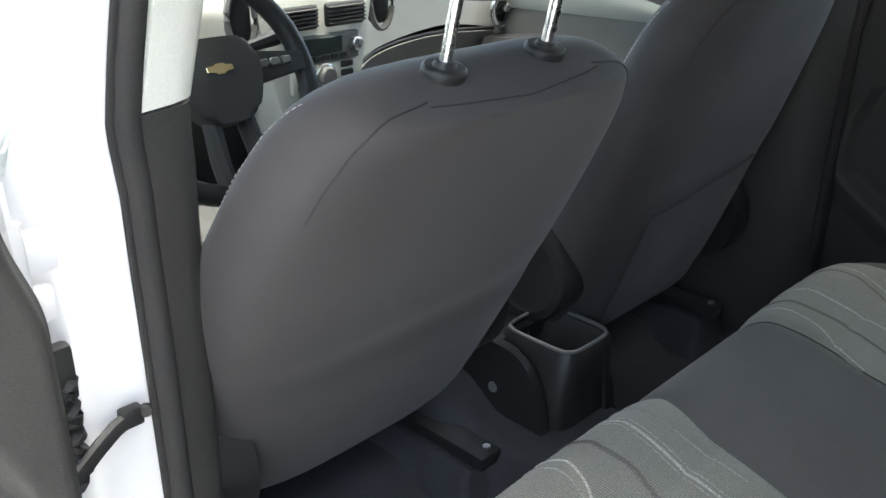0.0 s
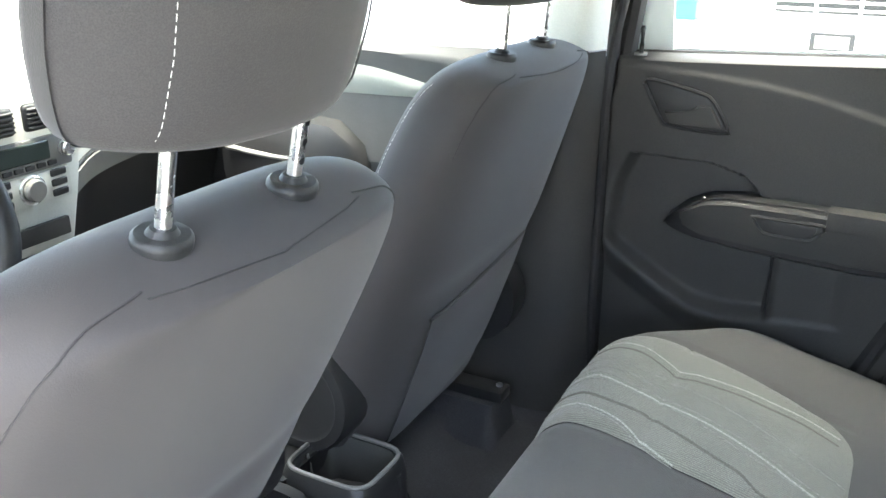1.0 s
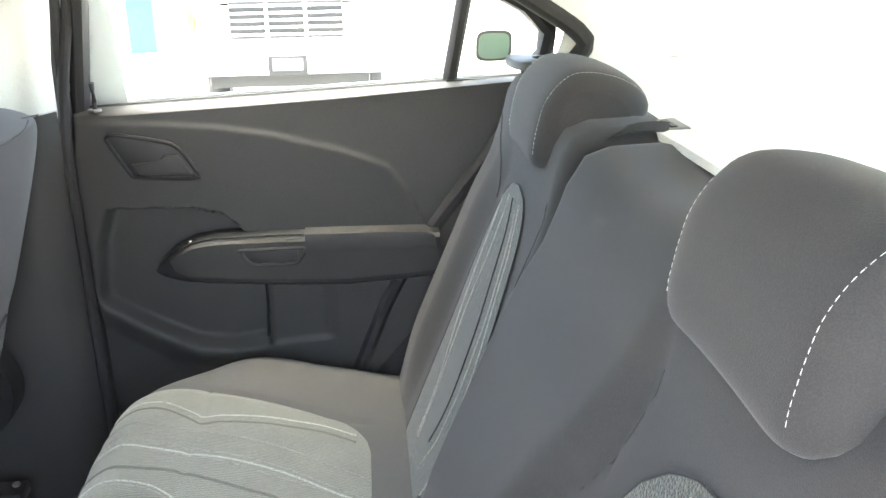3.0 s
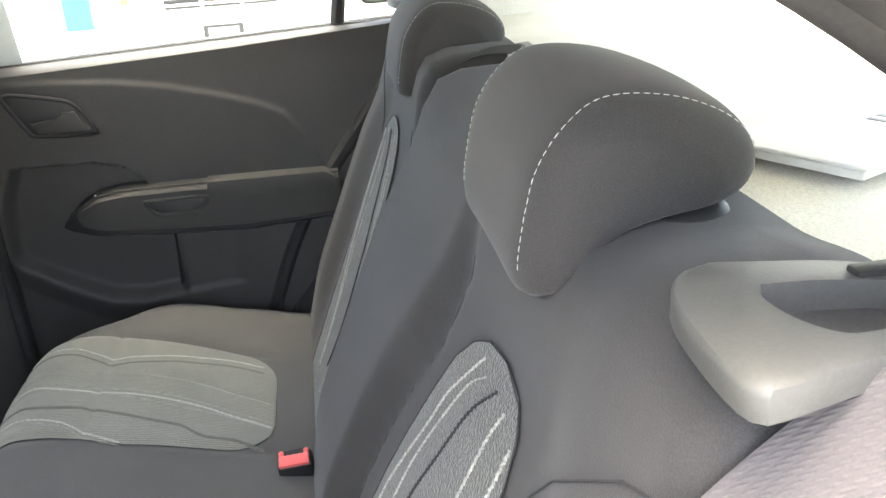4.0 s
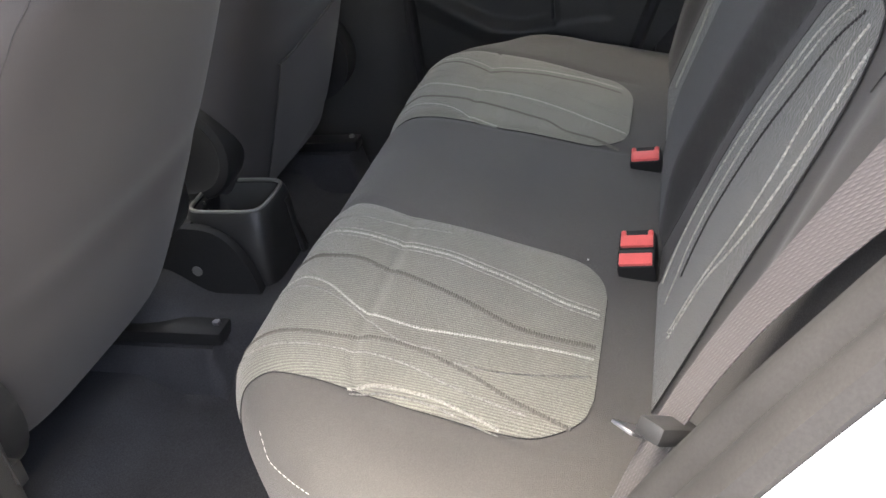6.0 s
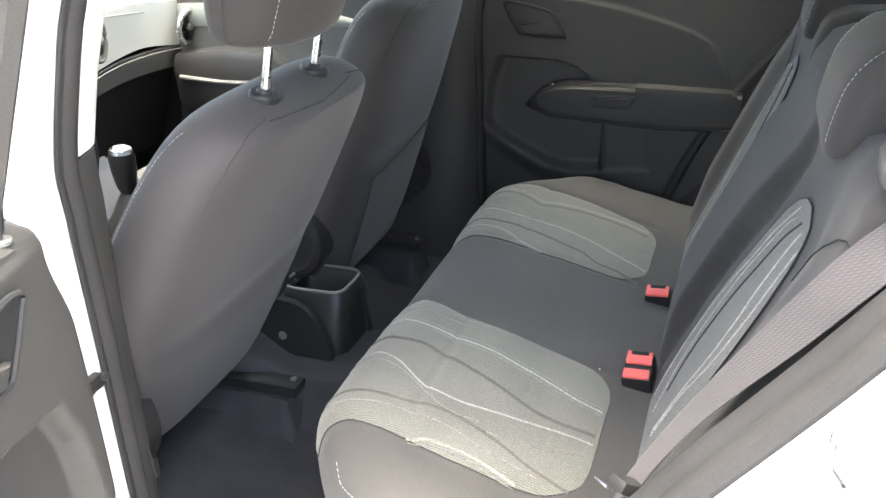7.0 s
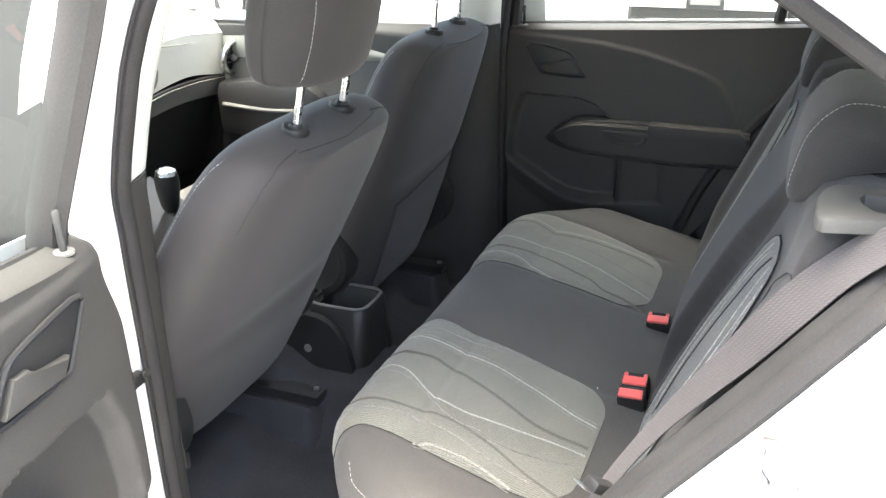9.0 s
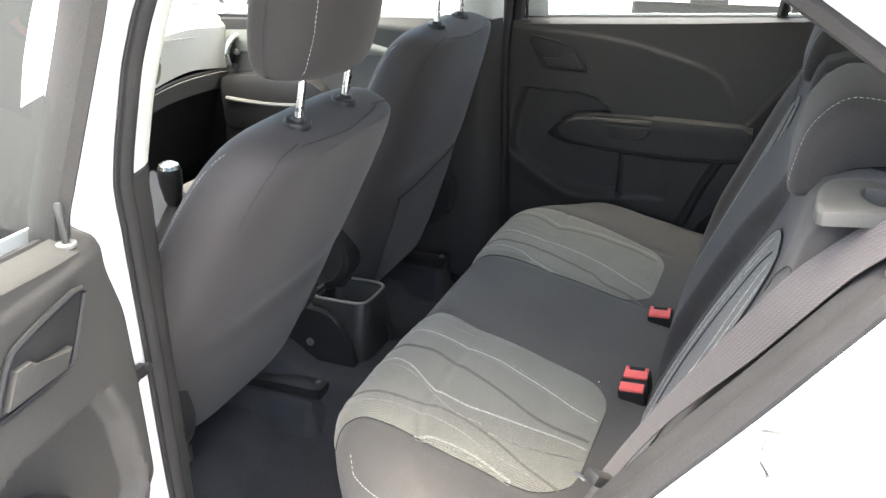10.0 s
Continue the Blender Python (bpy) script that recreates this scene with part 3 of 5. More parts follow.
    return d


door(lambda s, z, n: Vector((0.685 - n, 0.532 - s, z)), True)
HX, HY = -0.777, 0.517
chk = car
part("check_arm", tube([(-0.682, 0.592, 0.800), (-0.70, 0.588, 0.797), (-0.72, 0.583, 0.788), (-0.755, 0.575, 0.768), (-0.80, 0.57, 0.75)], 0.0055, 8, False, 1.6), PLASTIC_DARK, chk, "black steel check arm")
part("check_bracket", rbox((0.02, 0.012, 0.018), 0.003, 2, (-0.684, 0.592, 0.800)), PLASTIC_DARK, chk)
part("check_bolt", disc((-0.672, 0.588, 0.804), (-0.3, -1, 0), 0.006, 0.006, 12), PLASTIC_DARK, chk)
hin = car
part("hinge_leaf", rbox((0.03, 0.012, 0.035), 0.005, 2, (-0.737, 0.592, 0.972)), PAINT, hin)
part("hinge_leaf", rbox((0.034, 0.012, 0.03), 0.005, 2, (-0.747, 0.590, 0.930)), PAINT, hin)
part("hinge_pin", tube([(-0.752, 0.585, 0.91), (-0.752, 0.585, 1.0)], 0.006, 10), PAINT, hin)
wire = car
part("wire_boot", tube([(-0.738 + 0.004 * math.sin(k), 0.588, 0.86 - 0.004 * k) for k in range(26)], [0.0095 + 0.0025 * (k % 2) for k in range(26)], 10), PLASTIC_DARK, wire)
part("wire_plug", rbox((0.022, 0.015, 0.05), 0.005, 2, (-0.737, 0.588, 0.868)), PLASTIC_DARK, wire)
strk = car
part("striker_plate", rbox((0.008, 0.052, 0.062), 0.003, 2, (-0.772, -0.200, 0.926)), STEEL, strk)
for by, bz in ((-0.186, 0.945), (-0.214, 0.908)):
    part("striker_bolt", disc((-0.776, by, bz), (-1, 0, 0), 0.009, 0.006, 16), CHROME, strk)
part("striker_loop", tube([(-0.766, -0.220, 0.912), (-0.796, -0.220, 0.912), (-0.803, -0.216, 0.916), (-0.803, -0.186, 0.936), (-0.796, -0.182, 0.940), (-0.766, -0.182, 0.940)], 0.006, 8), CHROME, strk)
door(lambda s, z, n: Vector((HX - 0.9965 * s + 0.084 * n, HY - 0.084 * s - 0.9965 * n, z)), False)


# ---- front seats ----
def front_seat(cx, top_y, top_z, lean, post_lean, pocket, label):
    seat = thing("front_seat", label, "car seat", "front seats")
    c, s_ = math.cos(radians(lean)), math.sin(radians(lean))

    def at(u, w, h):
        """u across, w ahead of the back face, h up along the backrest from the height of the bezels."""
        return Vector((cx + u, top_y + w * c - h * s_, top_z + w * s_ + h * c))

    pc, ps = math.cos(radians(post_lean)), math.sin(radians(post_lean))

    def up(u, w, h):
        """The same along the headrest posts, which stand steeper than the back."""
        return Vector((cx + u, top_y + w * pc - h * ps, top_z + w * ps + h * pc))

    prof = ((-0.605, 0.215, 0.10), (-0.60, 0.238, 0.125), (-0.57, 0.252, 0.14), (-0.50, 0.262, 0.15), (-0.35, 0.264, 0.15), (-0.22, 0.258, 0.145), (-0.12, 0.244, 0.138),
            (-0.065, 0.228, 0.13), (-0.036, 0.210, 0.12), (-0.018, 0.190, 0.105), (-0.005, 0.155, 0.08), (0.0, 0.09, 0.045))

    prof = [(h + (0.032 if cx < 0 else 0.0) * step(-0.40, -0.56, h), a, dpt) for h, a, dpt in prof]
    rings = []
    ph = [p[0] for p in prof]
    fine = spline([Vector(p) for p in prof], 60)
    for p in fine:
        h, a, dpt = p
        ringp = []
        n = 44
        for k in range(n):
            t = 2 * math.pi * k / n
            cc, ss = math.cos(t), math.sin(t)
            u = a * abs(cc) ** (2 / 3.8) * (1 if cc >= 0 else -1)
            if u * cx > 0:
                u *= 1 - 0.13 * step(-0.30, -0.50, h)
            q = abs(ss) ** (2 / 2.6)
            w = dpt / 2 + dpt / 2 * q * (1 if ss >= 0 else -1)
            if ss < 0:
                # pillow the back and let its flanks sweep forward
                w += 0.004 * abs(u / 0.25) ** 2.4
                w += 0.006 * math.exp(-((h + 0.33) / 0.03) ** 2) * (1 - abs(u / 0.26) ** 2)
            ringp.append(at(u, w - 0.064, h))
        rings.append(ringp)
    shape = loft(rings)
    bmesh.ops.recalc_face_normals(shape, faces=shape.faces)
    tree = BVHTree.FromBMesh(shape)
    part("backrest", shape, FABRIC_BACK, seat, "smooth charcoal cloth backrest")

    def face(u, h):
        dpt, a = along(ph, [p[2] for p in prof], h), along(ph, [p[1] for p in prof], h)
        x = min(0.999, abs(u) / a)
        cc = x ** (3.8 / 2)
        ss = math.sqrt(max(0.0, 1 - cc * cc)) ** (2 / 2.6)
        w = dpt / 2 - dpt / 2 * ss + 0.004 * abs(u / 0.25) ** 2.4 + 0.006 * math.exp(-((h + 0.33) / 0.03) ** 2) * (1 - abs(u / 0.26) ** 2)
        return at(u, w - 0.064, h)

    def proud(u, h, d):
        p = face(u, h)
        return p + d * (at(0, -1, 0) - at(0, 0, 0))

    # sewn seam on the back: across the top, round the corners and down the flanks
    def at_height(u, dz):
        """The point of the back face at u that lies dz above the bezels."""
        p, n, _, _ = tree.ray_cast(Vector((cx + u, top_y - 0.4, top_z + dz)), Vector((0, 1, 0)))
        return p + 0.0003 * n

    corner = ((0.09, -0.018), (0.115, -0.015), (0.161, -0.022), (0.186, -0.040), (0.200, -0.061), (0.208, -0.078), (0.216, -0.107))
    top = [at_height(u, -0.024 + 0.05 * abs(u)) for u in np.linspace(-0.116, 0.116, 60)]
    part("seam", tube(top, 0.0009, 5), SEAM, seat)
    for sg in (-1, 1):
        part("seam", tube([at_height(sg * p.x, p.y) for p in spline([(u, dz, 0) for u, dz in corner[1:]], 60)], 0.0009, 5), SEAM, seat)
        # white stitching on the front edge of the flank
        ca, sa = math.cos(0.5) ** (2 / 3.8), math.sin(0.5) ** (2 / 2.6)
        edge = [at(sg * (along(ph, [p[1] for p in prof], h) * ca + 0.0006), along(ph, [p[2] for p in prof], h) * (0.5 + 0.5 * sa) - 0.0634, h) for h in np.linspace(-0.32, -0.022, 20)]
        part("stitching", dashes(edge, 0.004, 0.0025, 0.0005), STITCH, seat, "white decorative stitching")
    # headrest posts, bezels and cushion
    for sg in (-1, 1):
        ax = (up(0, 0, 1) - up(0, 0, 0)).normalized()
        sx_, sy_ = Vector((1, 0, 0)), ax.cross(Vector((1, 0, 0)))
        bz = up(sg * 0.07, 0.0, 0.0)
        part("post_bezel", loft([[bz + ax * dz + r * (math.cos(t) * sx_ + 0.9 * math.sin(t) * sy_) for t in np.linspace(0, 2 * math.pi, 33)[:-1]] for dz, r in ((-0.012, 0.021), (0.0, 0.0222), (0.003, 0.0216), (0.005, 0.0192), (0.005, 0.012), (0.009, 0.0092), (0.0095, 0.006))]), PLASTIC_DARK, seat, "black plastic post bezel")
        pts = [up(sg * 0.07, 0.0, h) for h in (-0.01, 0.03, 0.07, 0.12)]
        part("headrest_post", tube(pts, 0.0058, 12), CHROME, seat, "chrome headrest post")
        if sg == 1:
            nb = bmesh.new()
            for k in range(3):
                tube([up(0.07, 0.001 - 0.004, 0.022 + 0.016 * k), up(0.07, -0.006, 0.022 + 0.016 * k)], 0.0032, 6, bm=nb)
            part("post_notches", nb, PLASTIC_DARK, seat)
    hp = ((0.064, 0.116, 0.065), (0.068, 0.130, 0.088), (0.085, 0.139, 0.104), (0.13, 0.146, 0.114), (0.18, 0.145, 0.114), (0.215, 0.136, 0.105), (0.235, 0.118, 0.08), (0.242, 0.085, 0.045))
    rings = []
    for p in spline([Vector(q) for q in hp], 26):
        h, a, dpt = p
        rr = []
        for k in range(36):
            t = 2 * math.pi * k / 36
            cc, ss = math.cos(t), math.sin(t)
            u = a * abs(cc) ** (2 / 3.4) * (1 if cc >= 0 else -1)
            w = dpt / 2 * abs(ss) ** (2 / 2.8) * (1 if ss >= 0 else -1) + 0.03 * (u / 0.13) ** 2 * (1 if ss < 0 else 0.4)
            rr.append(up(u + 0.010, w + 0.016, h))
        rings.append(rr)
    part("headrest", loft(rings), FABRIC, seat, "charcoal cloth headrest")
    for uu in (-0.10, 0.10):
        ln = []
        for h in np.linspace(0.074, 0.232, 18):
            a_, dpt = along([q[0] for q in hp], [q[1] for q in hp], h), along([q[0] for q in hp], [q[2] for q in hp], h)
            cc = min(0.98, abs(uu) / a_) ** 1.7
            ln.append(up(uu + 0.010, -dpt / 2 * math.sqrt(1 - cc * cc) ** (2 / 2.8) + 0.016 + 0.03 * (uu / 0.13) ** 2 - 0.0008, h))
        part("stitching", dashes(ln, 0.004, 0.0025, 0.0004), STITCH, seat, "white stitching down the headrest")
        part("seam", tube([p + Vector((0.003, 0, 0)) for p in ln], 0.0009, 5), SEAM, seat)
    # seat base, side cover, recliner covers
    by = at(0, 0.06, -0.60)
    base = [[(cx + a * math.copysign(abs(math.cos(t)) ** 0.6, math.cos(t)), by.y + y, by.z + z + 0.07 * math.copysign(abs(math.sin(t)) ** 0.7, math.sin(t))) for t in np.linspace(0, 2 * math.pi, 29)[:-1]]
            for y, a, z in ((0.0, 0.21, -0.02), (0.02, 0.235, -0.01), (0.15, 0.25, 0.0), (0.35, 0.25, 0.03), (0.46, 0.235, 0.035), (0.50, 0.2, 0.02))]
    part("seat_cushion", loft(base), FABRIC_LIT, seat, "charcoal cloth seat cushion")
    for sg in (-1, 1):
        p = at(sg * 0.268, 0.045, -0.51) if sg * cx < 0 else at(sg * 0.240, 0.0, -0.51)
        part("recliner_cover", loft([[(p.x + sg * dx, p.y + r * math.cos(t), p.z + r * 1.05 * math.sin(t)) for t in np.linspace(0, 2 * math.pi, 33)[:-1]] for dx, r in ((-0.05, 0.085), (0.004, 0.085), (0.012, 0.08), (0.014, 0.066), (0.010, 0.06), (0.010, 0.001))]), PLASTIC_DARK, seat, "black plastic recliner cover")
        part("side_valance", rbox((0.03, 0.46, 0.12), 0.012, 3, (cx + sg * 0.262, by.y + 0.20, by.z - 0.045)), PLASTIC_DARK, seat, "black plastic seat side cover")
        # slide rails on their feet
        rx = (-0.535 if sg < 0 else -0.13) if cx < 0 else (0.162 if sg < 0 else 0.542)
        part("seat_rail", rbox((0.044, 0.46, 0.022), 0.004, 2, (rx, 0.648 + 0.23, 0.426)), PLASTIC_DARK, seat, "black steel slide rail")
        part("rail_bolt", disc((rx + 0.006, 0.664, 0.436), (0, 0, 1), 0.007, 0.006, 6), STEEL, seat)
    if pocket:
        pk = [[proud(u, h, d) for u in np.linspace(-0.165, 0.165, 14)] for h, d in ((-0.345, 0.005), (-0.350, 0.006), (-0.40, 0.005), (-0.52, 0.004), (-0.575, 0.002), (-0.588, 0.0))]
        pk = [[p + Vector((0, 0, 0.03 * (i / 13 - 0.5))) for i, p in enumerate(r)] for r in pk]
        bm = bmesh.new()
        vs = [[bm.verts.new(p) for p in r] for r in pk]
        for a, b in zip(vs, vs[1:]):
            for i in range(13):
                bm.faces.new((a[i], a[i + 1], b[i + 1], b[i]))
        bm.normal_update()
        bmesh.ops.solidify(bm, geom=bm.faces[:], thickness=0.0015)
        part("seat_pocket", bm, FABRIC_BACK, seat, "cloth pocket sewn to the back")
        part("pocket_hem", tube(pk[0], 0.003, 6), FABRIC, seat)
        part("seat_clip", rbox((0.006, 0.01, 0.02), 0.002, 1, proud(0.235, -0.50, -0.01)), PLASTIC_DARK, seat)
    return seat


front_seat(-0.34, 0.487, 1.075, 28.0, 13.0, False, "driver seat in charcoal cloth, reclined, with raised headrest on chrome posts")
front_seat(0.352, 0.558, 1.096, 19.0, 5.0, True, "passenger seat in charcoal cloth with a pocket sewn on its back")
# ---- rear bench ----
CUSHION = spline([Vector((0, y, z)) for y, z in ((-0.03, 0.572), (0.03, 0.583), (0.08, 0.595), (0.15, 0.612), (0.22, 0.629), (0.30, 0.642), (0.36, 0.647), (0.405, 0.638), (0.437, 0.615),
                  (0.453, 0.582), (0.458, 0.54), (0.452, 0.48), (0.443, 0.42), (0.44, 0.36))], 200)
_cl = [0.0]
for _a, _b in zip(CUSHION, CUSHION[1:]):
    _cl.append(_cl[-1] + (_b - _a).length)
_cy, _cz = [p.y for p in CUSHION], [p.z for p in CUSHION]


def cushion_at(x, d, lift=0.0):
    """A point of the bench cushion: x across, d along its top from back to front, lift above the cloth."""
    y, z = along(_cl, _cy, d), along(_cl, _cz, d)
    y2, z2 = along(_cl, _cy, d + 0.004), along(_cl, _cz, d + 0.004)
    y1, z1 = along(_cl, _cy, d - 0.004), along(_cl, _cz, d - 0.004)
    n = Vector((0, -(z2 - z1), y2 - y1)).normalized()
    ax = abs(x)
    # rounded outer corners in plan and at the sides
    k = step(0.44, 0.72, ax) if x > 0 else 1.33 * step(0.40, 0.70, ax)
    y -= 0.15 * k * step(0.10, 0.42, y)
    z -= 0.05 * step(0.59, 0.70, ax) ** 1.5 + 0.028 * step(0.46, 0.64, ax) * step(0.08, 0.34, y)
    z += 0.006 * math.cos(min(1, ax / 0.18) * math.pi) * step(0.5, 0.3, d)
    # soft valleys along the seams of the inserts
    for sg in (-1, 1):
        lo, hi = insert_edges(sg, max(d, D0 + 0.07))
        fade = step(D1 + 0.05, D1 - 0.05, d) * step(D0 - 0.03, D0 + 0.03, d)
        for xs in (lo, hi):
            lift -= 0.0035 * math.exp(-((x - xs) / 0.010) ** 2) * fade
        if lo < x < hi:
            lift -= 0.0025 * math.exp(-((d - SEAM_D) / 0.006) ** 2)
            lift += 0.004 * math.sin(math.pi * (x - lo) / (hi - lo)) * fade
    p = Vector((x, y, z))
    return p + n * lift


SEAM_D = along(_cy[:140], _cl[:140], 0.305)
bench = thing("bench_seat", "charcoal cloth rear bench cushion with two striped grey inserts", "car seat", "rear seat")


def insert_half(d, d0, w, r):
    if d - d0 >= r:
        return w
    e = max(0.0, d - d0)
    return w - r + math.sqrt(max(0.0, r * r - (r - e) ** 2))


D0, D1 = 0.088, _cl[-1] - 0.20


def ribbon(f, n, half, d0, d1):
    """A thin strip along d with its middle line x = f(d), lying on the cushion."""
    bm = bmesh.new()
    prev = None
    for i in range(n + 1):
        d = d0 + (d1 - d0) * i / n
        h = half * (1.1 if i % 2 else 0.65)
        row = [bm.verts.new(cushion_at(f(d) + 0.12 * half * (1 if i % 4 < 2 else -1) + o * h, d, l)) for o, l in ((-1, 0.0021), (-0.5, 0.0034 if i % 2 else 0.0026), (0.5, 0.0034 if i % 2 else 0.0026), (1, 0.0021))]
        if prev:
            for j in range(3):
                bm.faces.new((prev[j], prev[j + 1], row[j + 1], row[j]))
        prev = row
    return bm


def wavy(ys, xs):
    """A stripe's middle line from x values at stations along y, as a function of the way along the top."""
    line = spline([Vector((x, y, 0)) for y, x in zip(ys, xs)], 60)
    ly, lx = [p.y for p in line], [p.x for p in line]
    return lambda d: along(ly, lx, along(_cl, _cy, min(d, D_NOSE)))


D_NOSE = along(_cy[:120], _cl[:120], 0.43)
# stripes: stations y from rear to front, x there, half width, material
STRIPES_NEAR, STRIPES_FAR = [], []
STRIPES_NEAR.append(((0.062, 0.101, 0.135, 0.170, 0.205, 0.242, 0.279, 0.316, 0.381, 0.416, 0.430), (-0.278, -0.271, -0.258, -0.246, -0.236, -0.223, -0.217, -0.213, -0.193, -0.177, -0.173), 0.003, THREAD))
STRIPES_NEAR.append(((0.062, 0.101, 0.135, 0.170, 0.205, 0.242, 0.279, 0.316, 0.381, 0.416, 0.430), (-0.287, -0.280, -0.267, -0.255, -0.245, -0.232, -0.226, -0.222, -0.202, -0.186, -0.182), 0.0013, THREAD_DIM))
STRIPES_NEAR.append(((0.062, 0.101, 0.135, 0.170, 0.205, 0.242, 0.279, 0.316, 0.381, 0.416, 0.430), (-0.269, -0.262, -0.249, -0.237, -0.227, -0.214, -0.208, -0.204, -0.184, -0.168, -0.164), 0.0015, THREAD_DIM))
STRIPES_NEAR.append(((0.254, 0.328, 0.379, 0.430), (-0.170, -0.168, -0.153, -0.144), 0.0015, THREAD_DIM))
STRIPES_NEAR.append(((0.057, 0.093, 0.124, 0.155, 0.189, 0.239, 0.283, 0.317, 0.345, 0.393, 0.430), (-0.337, -0.339, -0.339, -0.333, -0.318, -0.296, -0.279, -0.270, -0.258, -0.249, -0.229), 0.0046, THREAD_DARK))
STRIPES_NEAR.append(((0.056, 0.091, 0.121, 0.168, 0.210, 0.246, 0.286, 0.315, 0.341, 0.369, 0.408, 0.430), (-0.357, -0.358, -0.360, -0.365, -0.369, -0.371, -0.363, -0.355, -0.335, -0.312, -0.290, -0.283), 0.0024, THREAD))
STRIPES_NEAR.append(((0.215, 0.252, 0.280, 0.312, 0.345, 0.381, 0.430), (-0.401, -0.398, -0.386, -0.364, -0.341, -0.320, -0.303), 0.0014, THREAD_DIM))
STRIPES_NEAR.append(((0.074, 0.102, 0.137, 0.174, 0.212, 0.251, 0.289, 0.318, 0.350, 0.377, 0.415, 0.430), (-0.467, -0.458, -0.446, -0.428, -0.414, -0.402, -0.398, -0.404, -0.403, -0.401, -0.398, -0.397), 0.0036, THREAD_DARK))
STRIPES_NEAR.append(((0.118, 0.163, 0.204, 0.243, 0.281, 0.311, 0.343, 0.383, 0.417, 0.430), (-0.463, -0.456, -0.447, -0.432, -0.424, -0.424, -0.423, -0.422, -0.419, -0.418), 0.0015, THREAD_DIM))
STRIPES_NEAR.append(((0.059, 0.115, 0.160, 0.200), (-0.385, -0.403, -0.413, -0.414), 0.0016, THREAD_DIM))
STRIPES_NEAR.append(((0.141, 0.175, 0.210, 0.244, 0.279, 0.317), (-0.487, -0.479, -0.472, -0.469, -0.469, -0.479), 0.0028, THREAD))
STRIPES_NEAR.append(((0.141, 0.175, 0.210, 0.244, 0.279, 0.317), (-0.496, -0.488, -0.481, -0.478, -0.478, -0.488), 0.0013, THREAD_DIM))
STRIPES_FAR.append(((0.078, 0.128, 0.177, 0.217, 0.276, 0.303, 0.359, 0.388, 0.430), (0.384, 0.399, 0.400, 0.399, 0.391, 0.383, 0.418, 0.429, 0.439), 0.0024, THREAD))
STRIPES_FAR.append(((0.078, 0.128, 0.177, 0.217, 0.276, 0.303, 0.359, 0.388, 0.430), (0.364, 0.379, 0.380, 0.379, 0.371, 0.363, 0.398, 0.409, 0.419), 0.0028, THREAD_DARK))
STRIPES_FAR.append(((0.311, 0.365, 0.398, 0.430), (0.307, 0.329, 0.336, 0.340), 0.0018, THREAD_DIM))
STRIPES_FAR.append(((0.057, 0.113, 0.160, 0.208, 0.257, 0.305, 0.356, 0.400, 0.430), (0.208, 0.230, 0.251, 0.265, 0.276, 0.280, 0.290, 0.311, 0.320), 0.0028, THREAD))
STRIPES_FAR.append(((0.057, 0.113, 0.160, 0.208, 0.257, 0.305, 0.356, 0.400, 0.430), (0.219, 0.241, 0.262, 0.276, 0.287, 0.291, 0.301, 0.322, 0.331), 0.0014, THREAD_DIM))
STRIPES_FAR.append(((0.057, 0.113, 0.160, 0.208, 0.257, 0.305, 0.356, 0.400, 0.430), (0.268, 0.290, 0.311, 0.325, 0.336, 0.340, 0.350, 0.371, 0.380), 0.0014, THREAD_DIM))
STRIPES_FAR.append(((0.058, 0.131, 0.197, 0.255, 0.305, 0.354, 0.383, 0.430), (0.205, 0.232, 0.248, 0.267, 0.277, 0.282, 0.295, 0.308), 0.0014, THREAD_DIM))
STRIPES_FAR.append(((0.068, 0.108, 0.152, 0.181, 0.218, 0.267, 0.316, 0.365, 0.410, 0.430), (0.155, 0.172, 0.179, 0.199, 0.208, 0.224, 0.237, 0.243, 0.260, 0.265), 0.004, THREAD_DARK))
STRIPES_FAR.append(((0.255, 0.305, 0.337, 0.379, 0.412, 0.430), (0.159, 0.181, 0.202, 0.218, 0.229, 0.233), 0.0022, THREAD))
STRIPES_FAR.append(((0.255, 0.305, 0.337, 0.379, 0.412, 0.430), (0.151, 0.173, 0.194, 0.210, 0.221, 0.225), 0.0013, THREAD_DIM))


def insert_edges(sg, d):
    """Outer and inner x of an insert at the way d along the top, with rounded rear corners."""
    y = along(_cl, _cy, min(d, D_NOSE))
    if sg < 0:
        lo, hi = along((0.08, 0.12, 0.16, 0.24, 0.30, 0.37, 0.41, 0.46), (-0.487, -0.489, -0.491, -0.488, -0.481, -0.467, -0.455, -0.445), y), along((0.06, 0.11, 0.185, 0.26, 0.317, 0.339, 0.395, 0.46), (-0.172, -0.165, -0.157, -0.146, -0.140, -0.132, -0.107, -0.085), y)
    else:
        lo, hi = along((0.06, 0.15, 0.25, 0.30, 0.37, 0.43), (0.150, 0.155, 0.156, 0.168, 0.175, 0.19), y), along((0.06, 0.10, 0.15, 0.20, 0.26, 0.34, 0.45), (0.415, 0.425, 0.442, 0.452, 0.463, 0.474, 0.48), y)
    cut = 0.165 - insert_half(d, D0, 0.165, 0.07)
    return lo + cut, hi - cut


